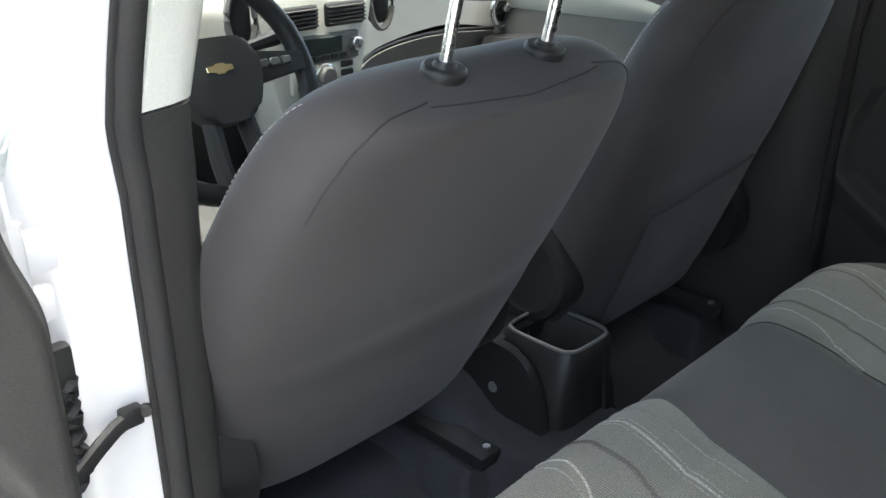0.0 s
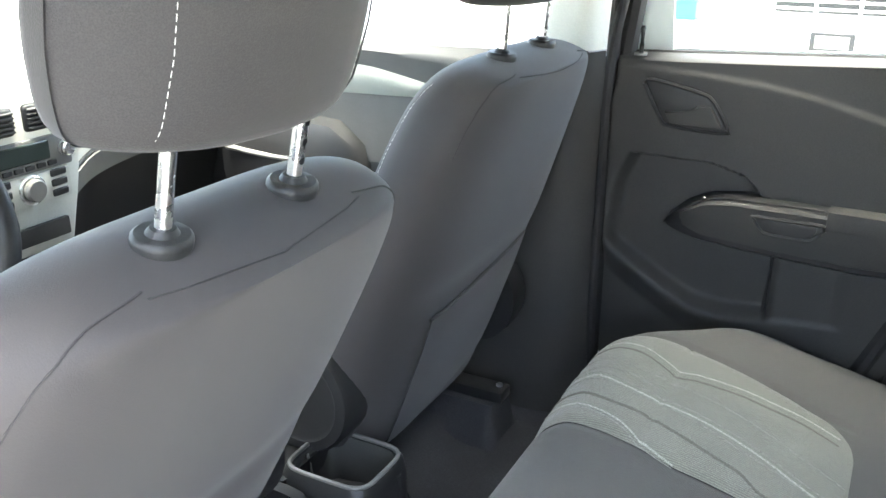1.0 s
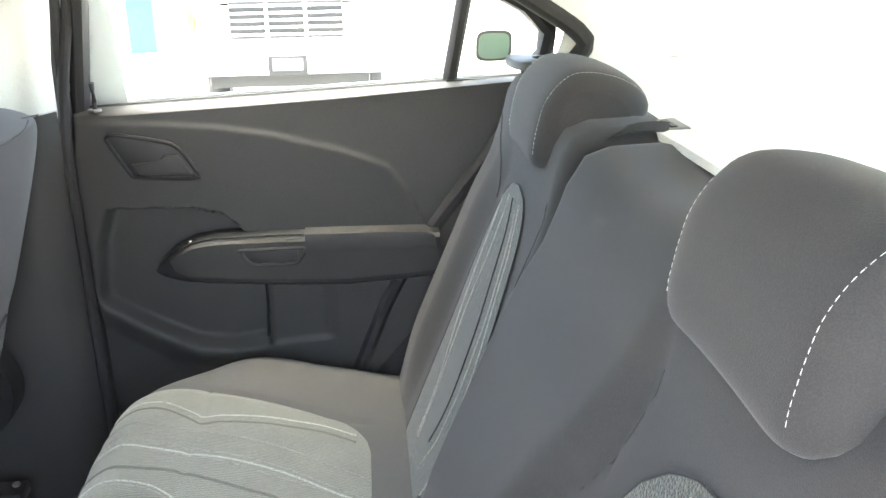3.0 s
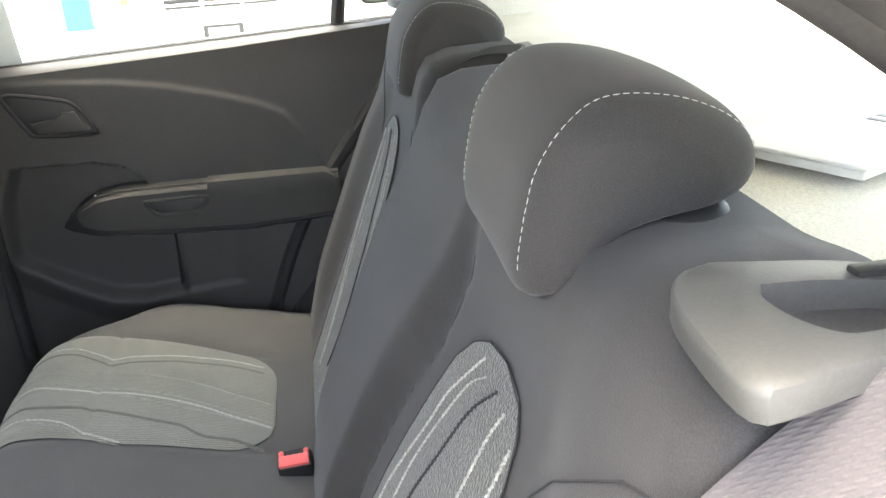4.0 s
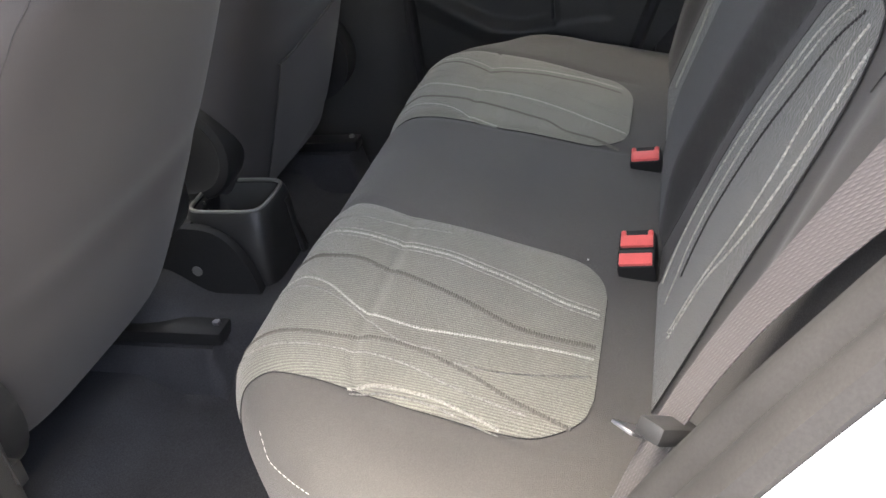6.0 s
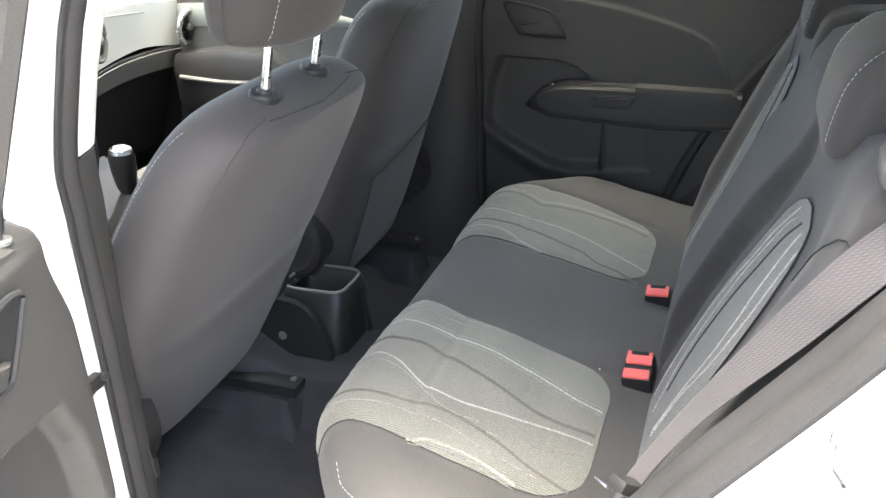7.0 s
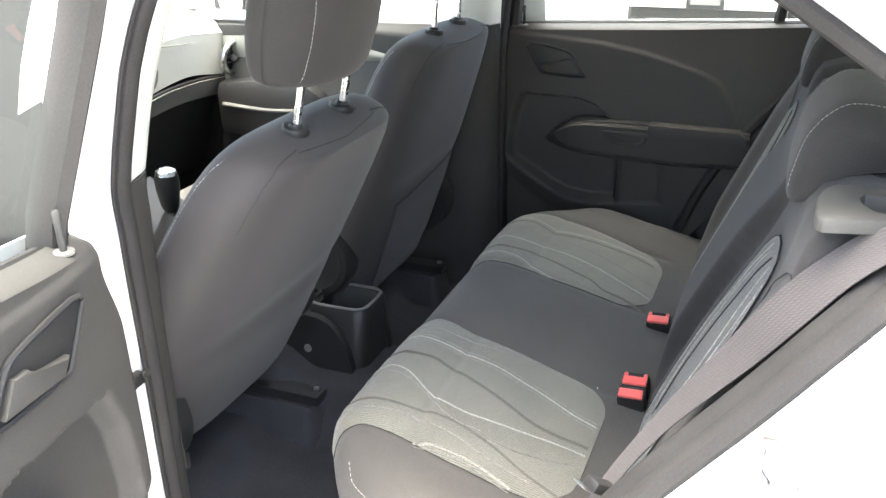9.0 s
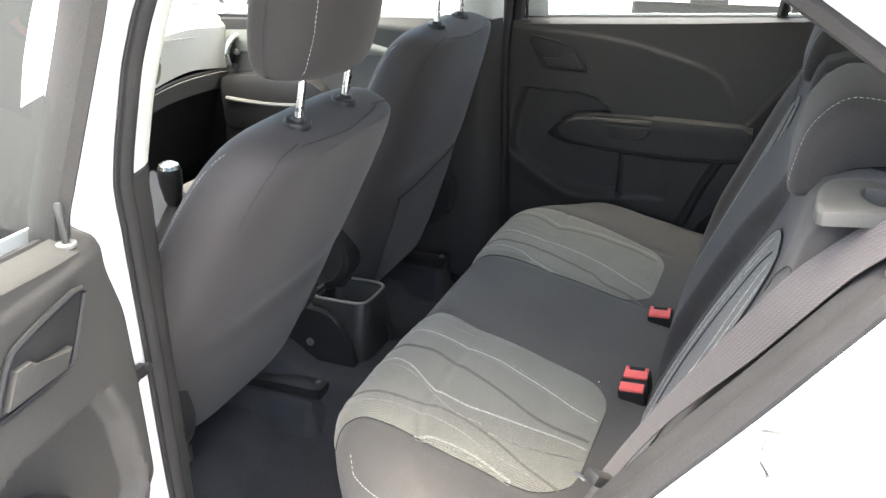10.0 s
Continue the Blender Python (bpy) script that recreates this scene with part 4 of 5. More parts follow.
part("cushion", sheet(lambda u, v: cushion_at(-0.665 + 1.33 * u, _cl[-1] * v), 170, 90), FABRIC_LIT, bench, "charcoal cloth bench cushion")
for sg, stripes in ((-1, STRIPES_NEAR), (1, STRIPES_FAR)):
    def on_insert(u, v):
        d = D0 + (D1 - D0) * v
        lo, hi = insert_edges(sg, d)
        return cushion_at(lo + (hi - lo) * u, d, 0.0022)

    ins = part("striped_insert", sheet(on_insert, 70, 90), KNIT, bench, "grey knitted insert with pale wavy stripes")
    lo, hi = insert_edges(sg, SEAM_D)
    part("cross_seam", tube([cushion_at(lo + (hi - lo) * k, SEAM_D, 0.0008) for k in np.linspace(0.01, 0.99, 30)], 0.0012, 5), SEAM, ins)
    edge = [cushion_at(insert_edges(sg, d)[0], d, 0.001) for d in np.linspace(D1, D0, 40)] + [cushion_at(insert_edges(sg, d)[1], d, 0.001) for d in np.linspace(D0, D1, 40)]
    part("piping", tube(edge, 0.0008, 5), FABRIC, ins)
    for ys, xs, half, mat in stripes:
        d0 = max(D0 + 0.006, along(_cy[:120], _cl[:120], ys[0]))
        d1 = D1 - 0.003 if ys[-1] > 0.4 else along(_cy[:140], _cl[:140], ys[-1])
        part("stripe", ribbon(wavy(ys, xs), 320, half, d0, d1), mat, ins)
part("stitching", dashes([(x - 0.002, y + 0.001, z + 0.0015) for x, y, z in ((-0.512, 0.378, 0.605), (-0.523, 0.371, 0.597), (-0.536, 0.361, 0.588), (-0.560, 0.331, 0.592), (-0.586, 0.296, 0.602))], 0.006, 0.003, 0.0006), STITCH, bench, "white stitching at the cushion's corner")
crumbs = thing("crumb", "tiny white crumb lying on the seat cloth", "crumb")
part("crumb_piece", rbox((0.003, 0.0025, 0.002), 0.0007, 1, cushion_at(-0.16, along(_cy[:140], _cl[:140], 0.085), 0.001)), STITCH, crumbs)


def back_y(z, x):
    y = -0.165 - 0.42 * (z - 0.96) + 0.24 * max(0.0, z - 0.975)
    k = step(0.52, 0.70, z) * step(1.08, 0.90, z)
    mid = along((0.6, 0.71, 0.783, 0.85, 0.912, 1.0), (-0.10, -0.109, -0.127, -0.158, -0.197, -0.215), z)
    y += 0.030 * k * step(mid - 0.008, mid + 0.035, x) * step(0.19, 0.13, x)
    y -= 0.004 * k * math.exp(-((x - mid + 0.008) / 0.007) ** 2)
    y += 0.020 * k * step(0.47, 0.55, abs(x)) * step(0.66, 0.60, abs(x))
    return y


def backrest(x0, x1, name, label):
    b = thing(name, label, "car seat", "rear seat")
    rings = []
    for i in range(161):
        u = i / 160
        x = x0 + (x1 - x0) * (0.5 - 0.5 * math.cos(math.pi * u))
        e = min(x - x0, x1 - x)
        r = 0.035
        pull = 0.0 if e >= r else r - math.sqrt(max(0.0, r * r - (r - e) ** 2))
        face = [Vector((x, back_y(z, x) - pull, z)) for z in np.linspace(0.50, 1.045, 26)]
        tz = 1.098 + 0.009 * step(0.46, 0.54, abs(x)) - 0.018 * step(0.30, 0.0, abs(x)) - pull * 0.8
        roll = [Vector((x, y, z)) for y, z in ((-0.190 - pull * 0.6, tz - 0.030), (-0.203 - pull * 0.3, tz - 0.010), (-0.232, tz), (-0.29, tz + 0.002), (-0.325, tz - 0.006), (-0.345, tz - 0.03), (-0.34, 0.9), (-0.20, 0.5))]
        rings.append(face + roll)
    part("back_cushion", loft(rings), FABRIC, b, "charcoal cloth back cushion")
    return b


left_back = backrest(-0.645, 0.168, "split_bench", "wide charcoal cloth rear seat back with headrest and striped insert")
right_back = backrest(0.176, 0.645, "split_bench", "narrow charcoal cloth rear seat back with headrest and striped insert")


def back_at(x, z, lift=0.0):
    return Vector((x, back_y(z, x) + lift * 0.92, z + lift * 0.39))


for sg, b in ((-1, left_back), (1, right_back)):
    Z0, Z1 = 0.575, 0.980
    rim_z = (0.575, 0.616, 0.672, 0.731, 0.777, 0.832, 0.885, 0.93, 0.957, 0.970, 0.977, 0.980)
    rim_in = (0.198, 0.184, 0.179, 0.183, 0.194, 0.216, 0.242, 0.268, 0.298, 0.325, 0.350, 0.380)
    rim_out = (0.420, 0.425, 0.430, 0.433, 0.438, 0.447, 0.452, 0.450, 0.440, 0.427, 0.412, 0.380)

    def on_back(u, v):
        z = Z0 + (Z1 - Z0) * v
        a, c = along(rim_z, rim_in, z), along(rim_z, rim_out, z)
        return back_at(sg * (a + (c - a) * u), z, 0.003)

    ins = part("striped_insert", sheet(on_back, 40, 80), KNIT_SHADED, b, "grey knitted insert with pale stripes, shade in its colour")
    part("piping", tube([on_back(0, v) for v in np.linspace(0, 1, 50)] + [on_back(1, v) for v in np.linspace(1, 0, 50)], 0.0008, 5), SEAM, ins)
    for w, m, line in ((0.0020, THREAD_BACK, ((0.336, 0.962), (0.310, 0.935), (0.282, 0.902), (0.262, 0.863), (0.238, 0.822), (0.216, 0.779), (0.203, 0.733), (0.194, 0.681), (0.197, 0.633), (0.214, 0.59))),
                       (0.0014, THREAD_BACK, ((0.352, 0.955), (0.322, 0.932), (0.291, 0.885), (0.264, 0.835), (0.250, 0.792), (0.238, 0.736), (0.237, 0.698), (0.242, 0.659), (0.258, 0.627), (0.27, 0.60))),
                       (0.0024, SEAM, ((0.382, 0.960), (0.345, 0.923), (0.313, 0.864), (0.289, 0.817), (0.271, 0.763), (0.261, 0.712), (0.264, 0.675), (0.274, 0.64))),
                       (0.0018, THREAD_BACK, ((0.408, 0.958), (0.397, 0.935), (0.388, 0.895), (0.383, 0.864), (0.383, 0.83), (0.377, 0.788), (0.366, 0.746), (0.351, 0.701), (0.342, 0.66), (0.336, 0.61))),
                       (0.0022, THREAD_BACK, ((0.438, 0.950), (0.435, 0.931), (0.429, 0.893), (0.423, 0.858), (0.414, 0.822), (0.403, 0.783), (0.381, 0.736), (0.361, 0.699), (0.351, 0.66), (0.345, 0.61)))):
        pts = [(sg * p.x, p.y) for p in spline([(x, z, 0) for x, z in line], 220)]
        bm = bmesh.new()
        prev = None
        for i, (x, z) in enumerate(pts):
            row = [bm.verts.new(back_at(x + q * w * (0.85 if i % 2 else 0.35) + 0.3 * w * (1 if i % 4 < 2 else -1), z, l)) for q, l in ((-1, 0.0034), (-0.5, 0.005), (0.5, 0.005), (1, 0.0034))]
            if prev:
                for j in range(3):
                    bm.faces.new((prev[j], prev[j + 1], row[j + 1], row[j]))
            prev = row
        part("stripe", bm, m, ins)
    # sewn seam lines on the cloth
    part("seam", tube([back_at(sg * x, z, 0.0014) for x, z in ((0.478, 0.935), (0.488, 0.953), (0.515, 0.982), (0.553, 1.009), (0.59, 1.034), (0.615, 1.043), (0.64, 1.045))], 0.0008, 5), SEAM, b)
    edge_x = (lambda z: along((0.6, 0.71, 0.783, 0.85, 0.912, 1.0), (-0.112, -0.121, -0.139, -0.170, -0.209, -0.227), z)) if sg < 0 else (lambda z: 0.215)
    part("seam", tube([back_at(edge_x(z), z, 0.0002) for z in np.linspace(0.58, 1.0, 20)], 0.0008, 5), SEAM, b)

    # headrest: a comma in side view that rests over the top of the backrest
    hx = -0.338 if sg < 0 else 0.365
    comma = spline([Vector((0, y, z)) for y, z in ((-0.170, 1.110), (-0.165, 1.080), (-0.167, 1.060), (-0.180, 1.056), (-0.195, 1.069), (-0.223, 1.093), (-0.258, 1.104), (-0.297, 1.110), (-0.316, 1.122), (-0.316, 1.141),
                                                   (-0.298, 1.161), (-0.262, 1.176), (-0.220, 1.179), (-0.195, 1.163), (-0.178, 1.138), (-0.170, 1.110))], 60)[:-1]
    mid = Vector((0, -0.225, 1.126))
    rings = []
    for k in range(33):
        u = -1 + 2 * k / 32
        w = math.sin(u * math.pi / 2)
        e = (1 - abs(w) ** 7) ** (1 / 3) if abs(w) < 1 else 0
        sc = 0.62 + 0.38 * max(0.0, 1 - abs(w) ** 9)
        rings.append([Vector((hx + w * 0.116, mid.y + (p.y - mid.y) * sc, mid.z + (p.z - mid.z) * sc - 0.008 * w * w + (0.0 if sg < 0 else -0.022))) for p in comma])
    head = part("headrest", loft(rings), FABRIC, b, "charcoal cloth headrest with white stitching")
    for end in (-1, 1):
        ln = [Vector((hx + end * 0.0930, mid.y + (p.y - mid.y) * 0.956, mid.z + (p.z - mid.z) * 0.956 - 0.005 + (0.0 if sg < 0 else -0.022))) for p in (comma[32:] + comma[:6])]
        part("stitching", dashes(ln, 0.0035, 0.0024, 0.0003), STITCH, head, "white decorative stitching")
    for o in (-0.085, 0.085):
        part("headrest_post", tube([(hx + o, -0.272, 1.07), (hx + o, -0.272, 1.12)], 0.006, 10), CHROME, b)
        part("post_bezel", loft([ellipse_ring(hx + o, -0.272, 1.088 + dz, r * 1.2, r, 24, 2.2) for dz, r in ((0, 0.026), (0.012, 0.026), (0.016, 0.022), (0.017, 0.01))]), PLASTIC_DARK, b, "black plastic post bezel")

# ---- belts, guides and buckles ----
def guide(m, label):
    g = thing("belt_guide", label, "belt guide", "seat belt guides")
    outer = [(-0.562, -0.225), (-0.572, -0.206), (-0.60, -0.195), (-0.648, -0.192), (-0.669, -0.196), (-0.668, -0.212), (-0.656, -0.25), (-0.646, -0.30), (-0.595, -0.312), (-0.572, -0.285)]
    inner = [(-0.594, -0.234), (-0.606, -0.229), (-0.625, -0.232), (-0.640, -0.243), (-0.640, -0.26), (-0.636, -0.285), (-0.62, -0.298), (-0.602, -0.292), (-0.594, -0.26)]
    bm = bmesh.new()
    a = spline([(x, y, 0) for x, y in outer + outer[:1]], 48)[:-1]
    b = spline([(x, y, 0) for x, y in inner + inner[:1]], 48)[:-1]

    def lay(p, h):
        return m @ Vector((p.x, p.y, 1.117 + 0.55 * h - 0.25 * max(0, -0.22 - p.y) * 0.2))
    c = Vector((-0.61, -0.26, 0))
    rings = [[lay(p, -0.010) for p in a], [lay(p, 0.008) for p in a], [lay(c + (p - c) * 0.975, 0.013) for p in a], [lay(c + (p - c) * 0.90, 0.016) for p in a], [lay(p, 0.017) for p in b], [lay(c + (p - c) * 0.97, 0.012) for p in b], [lay(c + (p - c) * 0.95, -0.012) for p in b]]
    part("bezel", loft(rings, cap=False), PLASTIC_TRIM, g, "mid grey plastic bezel")
    part("slot", prism([(p.x, p.y) for p in b], lambda s, z, n: m @ Vector((s, z, n)), 1.09, 1.1105), SEAM, g)
    part("release_button", rbox((0.010, 0.03, 0.006), 0.002, 2, lay(Vector((-0.590, -0.292, 0)), 0.018)), PLASTIC_DARK, g)
    return g


guide(Matrix.Identity(4), "grey plastic belt guide set in the seat's shoulder")
guide(Matrix.Diagonal((-1, 1, 1, 1)), "grey plastic belt guide set in the far seat shoulder")


def strap(name, inner, outer, label, n=60, mat=BELT):
    a, b = spline([Vector(p) for p in inner], n), spline([Vector(p) for p in outer], n)
    bm = bmesh.new()
    uv = bm.loops.layers.uv.new("weave")
    prev, run, last = None, 0.0, 0.0
    for i, (p, q) in enumerate(zip(a, b)):
        row = [bm.verts.new(p.lerp(q, k)) for k in np.linspace(0, 1, 7)]
        if prev:
            last, run = run, run + (p - a[i - 1]).length
            for j in range(6):
                f = bm.faces.new((prev[j], prev[j + 1], row[j + 1], row[j]))
                for loop, (k, along_) in zip(f.loops, ((j, last), (j + 1, last), (j + 1, run), (j, run))):
                    loop[uv].uv = (k * 0.008, along_)
        prev = row
    bm.normal_update()
    bmesh.ops.solidify(bm, geom=bm.faces[:], thickness=0.0014)
    ob = thing(name, label, "seat belt", "seat belts")
    part("webbing", bm, mat, ob, "woven belt webbing")
    low = (a[-1] + b[-1]) / 2
    part("anchor", rbox((0.05, 0.02, 0.03), 0.004, 2, low), PLASTIC_DARK, ob, "black belt anchor")
    return ob


for sg in (-1, 1):
    strap("seat_belt", [(sg * x + 0.02 * (sg > 0), y - 0.075 * (sg > 0), z) for x, y, z in ((0.615, -0.40, 1.118), (0.632, -0.335, 1.124), (0.650, -0.285, 1.127), (0.652, -0.245, 1.116), (0.640, -0.193, 1.062), (0.633, -0.157, 1.01), (0.624, -0.122, 0.951), (0.620, -0.056, 0.84), (0.632, -0.003, 0.74), (0.64, 0.05, 0.60))],
          [(sg * x + 0.02 * (sg > 0), y - 0.075 * (sg > 0), z) for x, y, z in ((0.645, -0.44, 1.120), (0.668, -0.375, 1.128), (0.690, -0.325, 1.132), (0.698, -0.282, 1.122), (0.684, -0.238, 1.080), (0.667, -0.196, 1.016), (0.652, -0.160, 0.959), (0.640, -0.074, 0.843), (0.652, -0.018, 0.74), (0.672, 0.02, 0.60))],
          "charcoal woven seat belt hanging over the backrest shoulder")
strap("seat_belt", [(0.185, y, z) for y, z in ((-0.33, 1.086), (-0.29, 1.094), (-0.245, 1.088), (-0.212, 1.055), (-0.165, 0.95), (-0.09, 0.78), (-0.02, 0.62), (-0.008, 0.585))],
      [(0.232 - 0.012 * k, y - 0.006, z) for k, (y, z) in enumerate(((-0.34, 1.09), (-0.30, 1.098), (-0.252, 1.092), (-0.215, 1.058)))] + [(0.19, -0.172, 0.95), (0.187, -0.10, 0.78), (0.186, -0.03, 0.62), (0.186, -0.02, 0.585)],
      "black centre seat belt lying along the backrest split", mat=BELT_DARK)
cg = thing("belt_guide", "grey plastic centre belt guide on the backrest edge", "belt guide", "seat belt guides")
part("bezel", rbox((0.062, 0.036, 0.010), 0.004, 3, (0.225, -0.325, 1.088), Euler((-0.1, 0, 0)).to_matrix()), PLASTIC_MID, cg)
part("slot", rbox((0.044, 0.008, 0.004), 0.001, 1, (0.225, -0.325, 1.0925), Euler((-0.1, 0, 0)).to_matrix()), PLASTIC_DARK, cg)


def buckle(at, tilt, slot, label):
    b = thing("belt_buckle", label, "belt buckle", "belt buckles")
    m = Euler((radians(tilt), radians(-20), 0)).to_matrix()
    place = Vector(at)
    part("housing", rbox((0.029, 0.046, 0.06), 0.005, 2, place + m @ Vector((0, 0, -0.033)), m), PLASTIC_DARK, b, "black plastic buckle housing")
    part("button", rbox((0.017, 0.040, 0.006), 0.002, 2, place + m @ Vector((-0.004, 0, -0.001)), m), RED, b, "red release button")
    if slot:
        part("slot", rbox((0.009, 0.03, 0.004), 0.001, 1, place + m @ Vector((0.009, 0, -0.002)), m), SEAM, b)
        for q in (-1, 1):
            part("ear", rbox((0.010, 0.007, 0.006), 0.002, 1, place + m @ Vector((0.008, q * 0.0165, -0.001)), m), RED, b)
    return b


buckle((0.100, 0.026, 0.607), -4, True, "single red-buttoned belt buckle standing on the bench")
buckle((-0.143, 0.026, 0.610), -4, True, "red-buttoned belt buckle, one of a pair")
buckle((-0.180, 0.026, 0.607), -4, False, "red-buttoned belt buckle, the outer one of a pair")
strap("seat_belt", [(-0.605, y, z) for y, z in ((0.612, 1.06), (0.618, 0.94), (0.622, 0.86), (0.612, 0.78), (0.60, 0.60))], [(-0.612, y + 0.04, z) for y, z in ((0.612, 1.06), (0.618, 0.94), (0.622, 0.86), (0.612, 0.78), (0.60, 0.60))],
      "black front seat belt hanging beside the pillar", mat=BELT_DARK)
tg = thing("belt_tongue", "steel belt tongue hanging by the bench corner", "belt tongue")
part("plate", rbox((0.045, 0.02, 0.003), 0.001, 1, (-0.625, 0.0, 0.744), Euler((0.0, 0.75, -0.7)).to_matrix()), STEEL, tg)
part("grip", rbox((0.05, 0.022, 0.014), 0.004, 2, (-0.652, -0.022, 0.772), Euler((0.0, 0.6, -0.7)).to_matrix()), PLASTIC_DARK, tg)

# side bolsters between the backrest and the doorways
for sg in (-1, 1):
    bol = thing("side_bolster", "charcoal cloth side bolster beside the rear backrest", "side bolster", "side bolsters")
    rings = []
    for k in range(25):
        z = 0.52 + 0.575 * k / 24
        y = along((0.5, 0.7, 0.82, 0.96, 1.08, 1.12), (0.07, 0.03, -0.035, -0.14, -0.235, -0.275), z)
        rings.append([(sg * (0.69 + 0.013 * math.cos(t)), y - 0.085 + 0.055 * math.sin(t) + 0.012 * math.cos(t), z) for t in np.linspace(0, 2 * math.pi, 21)[:-1]])
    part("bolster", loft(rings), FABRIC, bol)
    ln = [(sg * 0.7025, along((0.5, 0.7, 0.82, 0.96, 1.08, 1.12), (0.07, 0.03, -0.035, -0.14, -0.235, -0.275), z) - 0.075, z) for z in np.linspace(0.6, 1.05, 30)]
    part("stitching", dashes(ln, 0.004, 0.004, 0.0005), STITCH, bol)

# ---- centre console ----
con = thing("centre_console", "charcoal plastic centre console with a rear cup holder", "console")


def crect(cx, cy, hx, hy, z, r, n=40):
    return ellipse_ring(cx, cy, z, hx, hy, n, 5)


CX, CY = 0.066, 0.686
rows = [crect(CX - 0.012, CY, 0.080, 0.080, 0.40, 0.02), crect(CX - 0.01, CY, 0.074, 0.079, 0.47, 0.02), crect(CX - 0.004, CY, 0.068, 0.077, 0.53, 0.02), crect(CX, CY, 0.062, 0.072, 0.552, 0.02), crect(CX, CY, 0.059, 0.069, 0.557, 0.02),
        crect(CX, CY, 0.052, 0.061, 0.552, 0.02)]
part("cup_holder_body", loft(rows, cap=False), PLASTIC_DARK, con, "charcoal cup holder end of the console")
# Inner walls in a paler grey than the body, sky gloss painted in.
part("cup_walls", loft([crect(CX, CY, hx, hy, z, 0.02) for hx, hy, z in ((0.0515, 0.0605, 0.5545), (0.047, 0.055, 0.52), (0.044, 0.051, 0.485), (0.001, 0.001, 0.484))], cap=False), PLASTIC_TRIM, con, "inner walls of the cup holder, sky gloss in their grey")
part("wall_rib", tube([(CX - 0.008, CY + 0.058, 0.551), (CX - 0.007, CY + 0.053, 0.52), (CX - 0.006, CY + 0.048, 0.490)], 0.0022, 6), PLASTIC_MID, con)
part("cup_well", loft([ellipse_ring(CX, CY - 0.008, z, r, r, 32, 2) for z, r in ((0.488, 0.041), (0.494, 0.039), (0.49, 0.035), (0.487, 0.001))]), PLASTIC_DARK, con)
# Rim paler than the body; its highlight is put into the grey.
part("cup_rim", tube([Vector(p) + Vector((0, 0, 0.002)) for p in crect(CX, CY, 0.056, 0.066, 0.556, 0.02, 48)], 0.0034, 8, True), PLASTIC_MID, con, "pale rim of the cup holder with its highlight in the grey")
part("console_body", loft([[(0.055 + x * w, y, z) for x, z in ((-1, 0.40), (-1, h - 0.02), (-0.85, h), (0.85, h), (1, h - 0.02), (1, 0.40))] for y, w, h in ((0.74, 0.07, 0.545), (0.86, 0.086, 0.535), (0.95, 0.085, 0.56), (1.05, 0.09, 0.63), (1.15, 0.10, 0.70), (1.25, 0.12, 0.74))]), PLASTIC_DARK, con, "charcoal console body")
for x0, x1 in ((-0.030, -0.012), (0.124, 0.140)):
    cheek = spline([(0.84, 0.535, 0), (0.76, 0.549, 0), (0.70, 0.546, 0), (0.668, 0.528, 0), (0.642, 0.490, 0), (0.628, 0.450, 0), (0.622, 0.41, 0)], 24)
    part("side_panel", prism([(p.x, p.y) for p in cheek] + [(0.622, 0.37), (0.84, 0.37)], lambda y, z, n: Vector((n - 0.10 * (0.55 - z) * (1 if n < 0.05 else -1), y, z)), x0, x1, 0.006), PLASTIC_DARK, con, "charcoal console side panel")
part("side_screw", disc((-0.036, 0.73, 0.475), (-1, 0, 0.1), 0.009, 0.003, 16), PLASTIC_MID, con, "grey screw cover")
part("front_cup", loft([ellipse_ring(0.06, 0.82, z, r, r, 28, 2) for z, r in ((0.52, 0.04), (0.541, 0.04), (0.541, 0.034), (0.525, 0.033), (0.524, 0.001))]), PLASTIC_DARK, con)
part("rear_rib", loft([[(sx + 0.008 * math.cos(t), y + 0.006 * math.sin(t), z) for t in np.linspace(0, 6.28, 9)[:-1]] for sx, y, z in ((0.09, 0.615, 0.54), (0.094, 0.606, 0.47), (0.098, 0.60, 0.41))]), PLASTIC_DARK, con)
part("floor_clip", rbox((0.006, 0.022, 0.012), 0.002, 1, (-0.012, 0.72, 0.455)), STEEL, con)
part("floor_clip", rbox((0.006, 0.01, 0.016), 0.002, 1, (0.143, 0.64, 0.44)), STEEL, con)
brake = thing("gear_lever", "black gear lever with a chrome-capped knob and boot", "gear lever")
part("boot", loft([ellipse_ring(-0.01, 1.06, z, r, r * 1.2, 20, 2.4) for z, r in ((0.62, 0.06), (0.66, 0.05), (0.70, 0.03), (0.735, 0.014))]), PLASTIC_DARK, brake)
part("knob", loft([ellipse_ring(-0.012, 1.06, z, r, r * 1.15, 24, 2) for z, r in ((0.735, 0.012), (0.75, 0.018), (0.785, 0.023), (0.81, 0.024), (0.822, 0.02), (0.828, 0.008))]), PLASTIC_DARK, brake, "black gear knob")
part("knob_cap", loft([ellipse_ring(-0.012, 1.06, z, r, r * 1.1, 24, 2) for z, r in ((0.819, 0.0225), (0.828, 0.02), (0.833, 0.012), (0.834, 0.002))]), CHROME, brake, "chrome knob cap")

# ---- dashboard and steering wheel ----
dash = thing("dashboard", "pale grey and charcoal dashboard with centre stack and round vents", "dashboard")
dash.location = (0.05, 0.085, -0.004)


def dash_y(x):
    return 1.30 - 0.08 * math.exp(-(x / 0.20) ** 4)


prof = ((0.0, 1.055, 0.55), (0.0, 1.075, 0.35), (0.0, 1.06, 0.10), (0.0, 1.03, 0.02), (0.0, 0.985, 0.0), (0.0, 0.93, 0.0))
